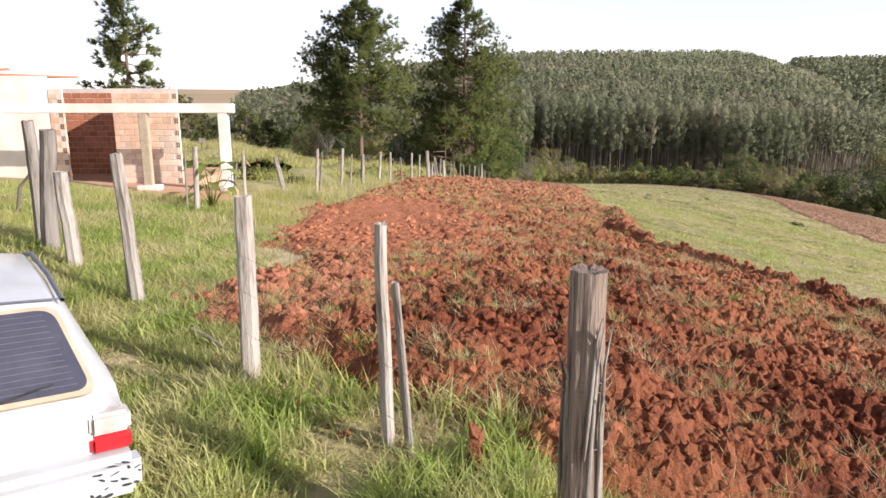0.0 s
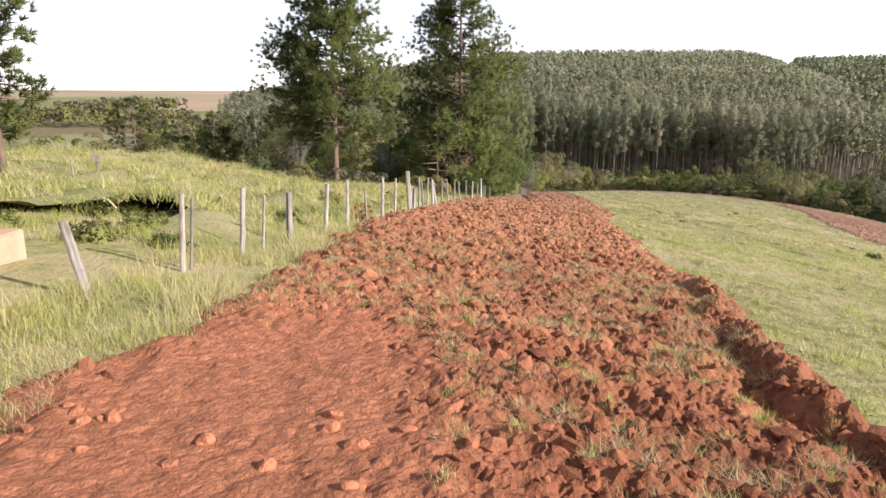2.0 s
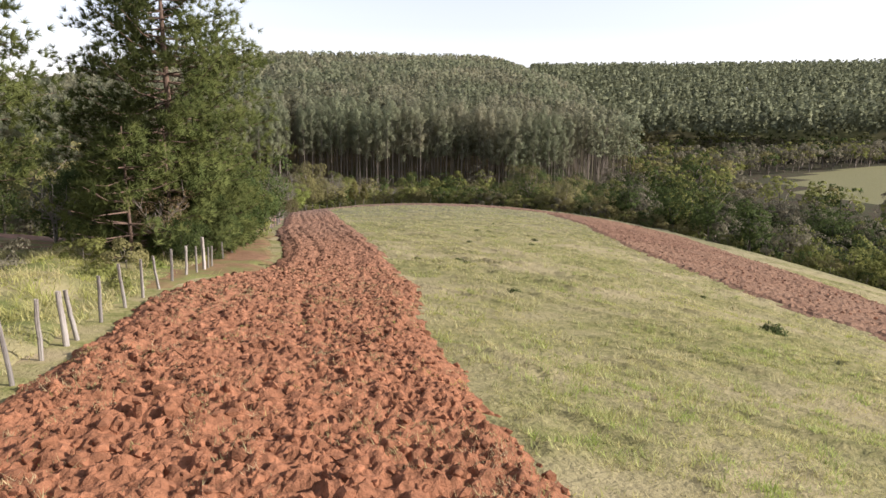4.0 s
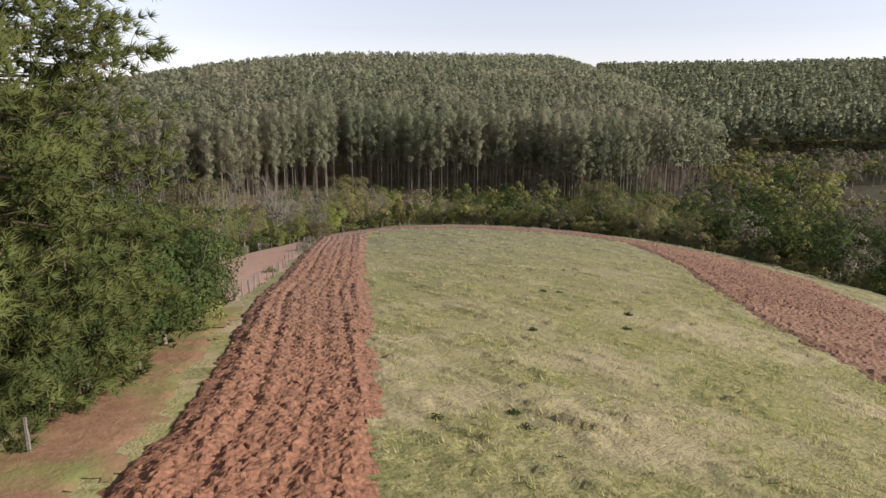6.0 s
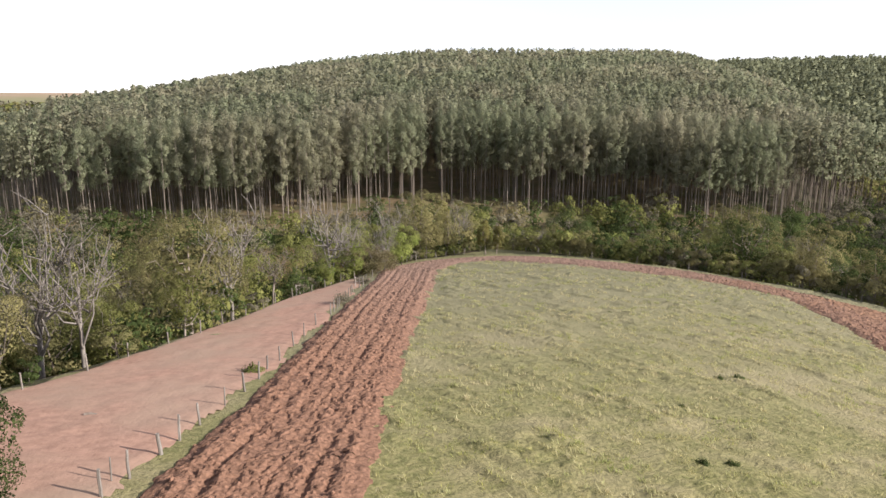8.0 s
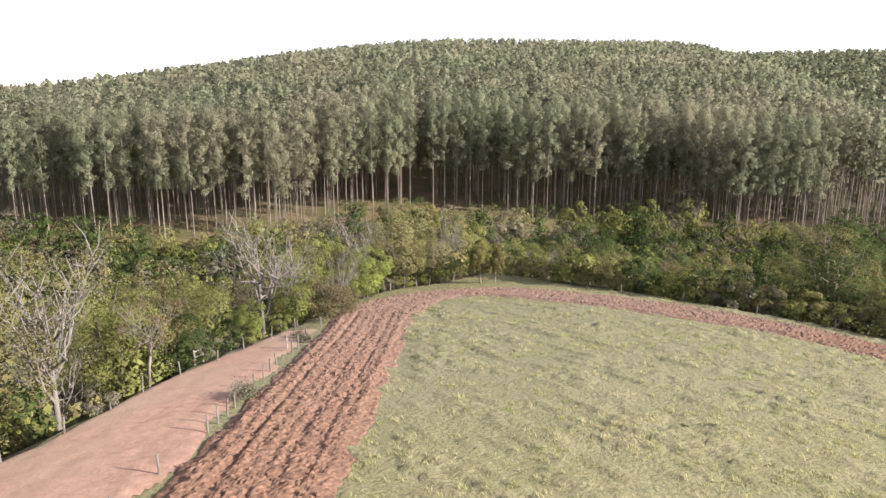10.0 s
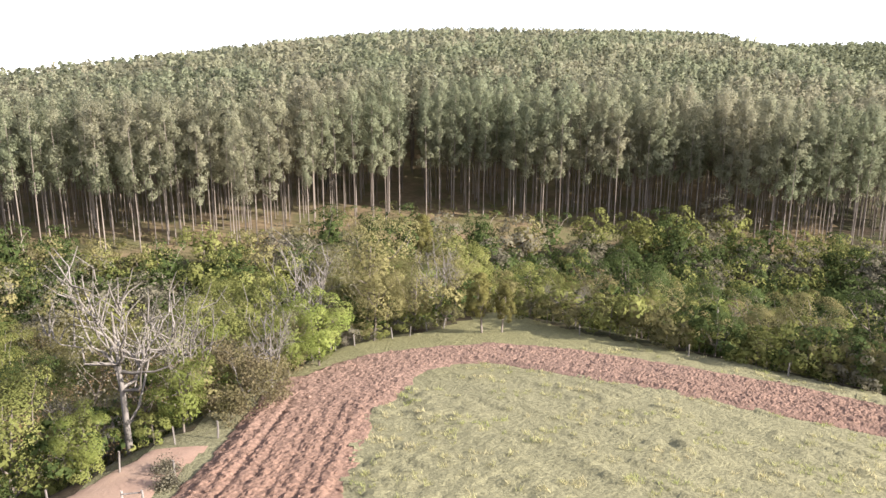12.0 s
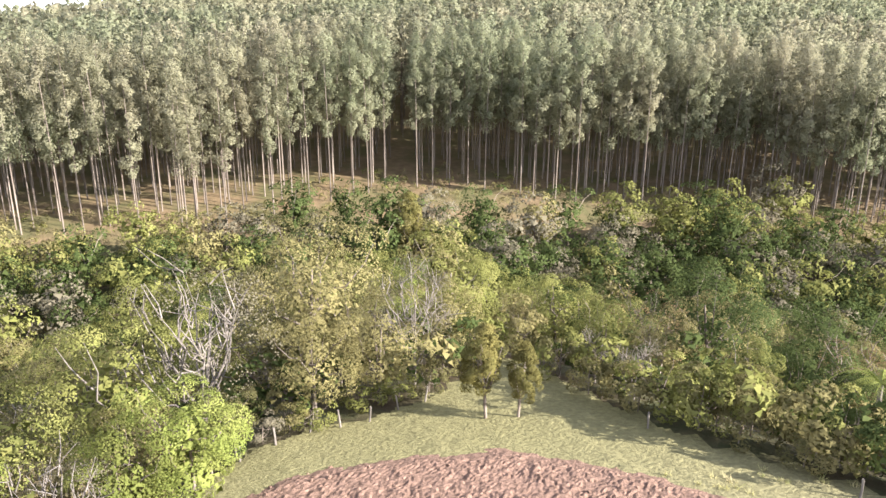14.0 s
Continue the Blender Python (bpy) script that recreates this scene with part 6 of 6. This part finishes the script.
blades("meadow_grass", *scatter(2200, -20, -4.5, 9, 16.5, verge, 0.12, 20), 0.15, 0.008, M["lush_blade"], "short green grass in front of the porch", 1.4, mound=1.0)
blades("verge_thatch", *scatter(8000, -5, 1.8, 2.0, 9.5, lambda x, y: verge(x, y) & (vnoise(x * 0.9, y * 0.9, 69) > 0.5), 0.08, 16), 0.05, 0.0055, M["straw"], "flattened dry thatch between the green tufts", 3.0)
blades("verge_thatch", *scatter(5200, -4.4, -1.2, 8.0, 12.6, lambda x, y: ((x + 2.6) / 0.95) ** 2 + ((y - 10.1) / 1.9) ** 2 + 0.9 * (vnoise(x * 1.6, y * 1.6, 68) - 0.5) < 1, 0.07, 20), 0.08, 0.0055, M["bleached_straw"], "matted pale dry grass at the plough's edge", 2.6, bent=True)
blades("dry_grass", *scatter(13000, -9, 3, 1, 19, lambda x, y: verge(x, y) & (vnoise(x * 0.8, y * 0.8, 62) > 0.5), 0.07, 14), 0.13, 0.005, M["straw"], "dry straw-coloured grass on the verge", 1.6)
blades("meadow_grass", *scatter(2600, -22, 4, 12, 30, lambda x, y: verge(x, y) & ~((x < -5.0) & (y < 17.5)), 0.16, 30), 0.30, 0.008, M["grass_blade"], "green meadow grass behind the fence", 1.1, mound=0.8)
blades("meadow_grass", *scatter(1500, -22, 4, 12, 30, lambda x, y: verge(x, y) & ~((x < -5.0) & (y < 17.5)) & (vnoise(x * 0.4, y * 0.4, 51) > 0.45), 0.14, 30), 0.36, 0.006, M["straw"], "tall dry meadow grass near the house", 1.0, mound=0.8)
blades("meadow_grass", *scatter(1800, -45, 4, 28, 70, lambda x, y: verge(x, y) & (vnoise(x * 0.3, y * 0.3, 51) > 0.45), 0.22, 26), 0.36, 0.013, M["straw"], "tall dry meadow grass behind the fence", 1.7, mound=0.6, rise=meadow_rise, bent=True)
blades("meadow_grass", *scatter(3900, -45, 4, 28, 70, lambda x, y: verge(x, y), 0.26, 24), 0.34, 0.017, M["grass_blade"], "green meadow grass in mounded clumps behind the fence", 2.0, mound=0.6, rise=meadow_rise, bent=True)
blades("pasture_grass", *scatter(15000, 4, 34, 4, 45, pasture_at, 0.07, 12), 0.07, 0.007, M["straw"], "short grazed pasture grass", 1.5, rise=sward_rise)
blades("pasture_grass", *scatter(12000, 4, 34, 4, 60, lambda x, y: pasture_at(x, y) & (vnoise(x * 0.45, y * 0.45, 53) > 0.42), 0.09, 13), 0.10, 0.008, M["grass_blade"], "greener pasture grass in patches", 1.3, rise=sward_rise)
blades("pasture_grass", *scatter(5000, 4, 34, 4, 48, lambda x, y: pasture_at(x, y) & (vnoise(x * 0.55, y * 0.55, 58) > 0.55), 0.14, 30), 0.15, 0.011, M["lush_blade"], "fresh green tufts in the pasture", 1.2, rise=sward_rise)
blades("pasture_tussocks", *scatter(13000, 8, 62, 40, 160, lambda x, y: pasture_at(x, y) & (vnoise(x * 0.5, y * 0.9, 52) > 0.45), 0.10, 14), 0.20, 0.02, M["straw"], "dry tussocks in the grazed pasture", 1.2, rise=sward_rise)
blades("pasture_tussocks", *scatter(11000, 8, 62, 34, 122, lambda x, y: pasture_at(x, y) & (vnoise(x * 0.45, y * 0.8, 57) > 0.5), 0.15, 9), 0.13, 0.02, M["grass_blade"], "green tufts in the grazed pasture", 1.3, rise=sward_rise)
blades("turned_turf", *scatter(3700, -4, 13, 3.0, 26, lambda x, y: (ploughed(x, y) > -0.3) & (vnoise(x * 1.4, y * 1.4, 63) > 0.40) & (scraped_at(x, y) < 0.55), 0.07, 70), 0.12, 0.0042, M["dead_turf"], "uprooted dry grass among the clods", 2.6, rise=plough_height)
blades("turned_turf", *scatter(4600, -4, 13, 18, 60, lambda x, y: (ploughed(x, y) > 0.0) & (vnoise(x * 0.9, y * 0.9, 63) > 0.42), 0.09, 22), 0.11, 0.008, M["dead_turf"], "uprooted dry grass along the furrows", 1.6, rise=plough_height)
blades("turned_turf", *scatter(1200, -4, 13, 3.0, 26, lambda x, y: (ploughed(x, y) > -0.1) & (vnoise(x * 0.7, y * 0.7, 65) > 0.40) & (scraped_at(x, y) < 0.55), 0.06, 70), 0.12, 0.0042, M["lush_blade"], "green grass tufts among the clods", 1.2, rise=plough_height)
blades("turned_turf", *scatter(900, -4, 13, 18, 52, lambda x, y: (ploughed(x, y) > 0.0) & (vnoise(x * 0.7, y * 0.7, 65) > 0.45), 0.07, 24), 0.10, 0.008, M["grass_blade"], "green grass tufts along the furrows", 1.2, rise=plough_height)

# ---- loose clods ----
ico = bmesh.new()
bmesh.ops.create_icosphere(ico, subdivisions=1, radius=1)
ico_v = np.array([tuple(v.co) for v in ico.verts])
ico_f = np.array([[v.index for v in f.verts] for f in ico.faces])
ico.free()


def clod_shape():
    v = ico_v * grng.uniform(0.7, 1.25, (len(ico_v), 1)) * np.array([1.2, 0.9, 0.7])
    return v


fine_ico = bmesh.new()
bmesh.ops.create_icosphere(fine_ico, subdivisions=2, radius=1)
fine_v = np.array([tuple(v.co) for v in fine_ico.verts])
fine_f = np.array([[v.index for v in f.verts] for f in fine_ico.faces])
fine_ico.free()


def big_clod():
    """A crumbly lump: a ball dented and roughened at two scales."""
    bumps = unit(grng.normal(size=(9, 3)))
    r = 1 + 0.35 * np.max(np.maximum(fine_v @ bumps.T, 0) ** 4, 1) - 0.3 * np.max(np.maximum(fine_v @ -bumps[::-1].T, 0) ** 3, 1)
    return fine_v * (r * grng.uniform(0.86, 1.14, len(fine_v)))[:, None] * np.array([1.2, 0.9, 0.7])


CLODS = [mesh_of("clod", big_clod(), fine_f, M["clod_soil"]) for _ in range(10)]
cx, cy = scatter(2600, -3.5, 9, 4, 16, lambda x, y: ploughed(x, y) > 0.05)
cx, cy = cx[:300], cy[:300]
cz = height(cx, cy) + plough_height(cx, cy)
for x, y, z in zip(cx, cy, cz):
    s = grng.uniform(0.03, 0.085)
    piece("clod", CLODS[grng.integers(10)], near_soil, pose(x, y, z + 0.3 * s, grng.uniform(-30, 30), grng.uniform(-30, 30), grng.uniform(0, 360)) @ Matrix.Diagonal((s, s, s, 1)))
cx, cy = scatter(11000, -4, 14, 3.8, 60, lambda x, y: (ploughed(x, y) > -0.15) & (scraped_at(x, y) < 0.75))
cx2, cy2 = scatter(9500, 2, 62, 60, 164, lambda x, y: ploughed(x, y) > -0.1)
cx3, cy3 = scatter(13000, -3.5, 13, 3.8, 14, lambda x, y: ploughed(x, y) > -0.15)
cx, cy = np.concatenate([cx, cx2, cx3]), np.concatenate([cy, cy2, cy3])
cz = height(cx, cy) + plough_height(cx, cy)
cx5, cy5 = scatter(700, -3.2, 1.2, 4.0, 8.5, lambda x, y: (ploughed(x, y) < 0.0) & (ploughed(x, y) > -1.1) & (vnoise(x * 1.5, y * 1.5, 68) > 0.5))
cx, cy = np.concatenate([cx, cx5]), np.concatenate([cy, cy5])
cz = np.concatenate([cz, height(cx5, cy5) + 0.02])
cx4, cy4 = scatter(9000, -4, 13, 11, 62, lambda x, y: (ploughed(x, y) > 0.1) & (scraped_at(x, y) < 0.5))
cx, cy = np.concatenate([cx, cx4]), np.concatenate([cy, cy4])
cz = np.concatenate([cz, height(cx4, cy4) + plough_height(cx4, cy4)])
chunky = len(cx) - len(cx4)
V = []
for k in range(len(cx)):
    s = 0.035 + 0.10 * grng.random() ** 2.2 if k >= chunky else (0.012 if cy[k] < 14 else 0.022) + (0.06 if cy[k] < 14 else 0.085) * grng.random() ** 2.4 * (1.0 if cy[k] < 60 else 1.25)
    a = grng.uniform(0, 2 * math.pi)
    v = clod_shape()[:, [[0, 1, 2], [2, 0, 1], [0, 2, 1]][k % 3]] * s
    V.append(np.stack([v[:, 0] * math.cos(a) - v[:, 1] * math.sin(a) + cx[k], v[:, 0] * math.sin(a) + v[:, 1] * math.cos(a) + cy[k], v[:, 2] + cz[k] + 0.2 * s], 1))
F = (ico_f[None] + (np.arange(len(cx)) * len(ico_v))[:, None, None]).reshape(-1, 3)
tagged(new("loose_clods", mesh_of("loose_clods", np.concatenate(V), F, M["clod_soil"])), "loose red clods scattered over the ploughed soil", "soil clods", kind="stuff")

# a slab of turned clay standing on edge beside the stake
v = np.array([(0.10 * math.sin(3.0 * f) + (0.045 if k in (1, 2) else -0.045) * (1.1 - 0.6 * f), (0.13 if k in (0, 1) else -0.13) * (1 - 0.55 * f), -0.08 + 0.42 * f) for f in np.linspace(0, 1, 9) for k in range(4)])
v = v + grng.normal(size=v.shape) * 0.016
f = np.array([(i * 4 + k, i * 4 + (k + 1) % 4, (i + 1) * 4 + (k + 1) % 4, (i + 1) * 4 + k) for i in range(8) for k in range(4)] + [(32, 33, 34, 35)])
slab = tagged(new("clay_slab", mesh_of("clay_slab", v, f, M["red_soil"])), "upright curved slab of red clay beside a stake", "soil clod")
slab.matrix_basis = pose(-0.02, 4.35, z_at(0.02, 4.4) - 0.02, 0, 32, -12) @ Matrix.Diagonal((1.5, 1.0, 1.15, 1))
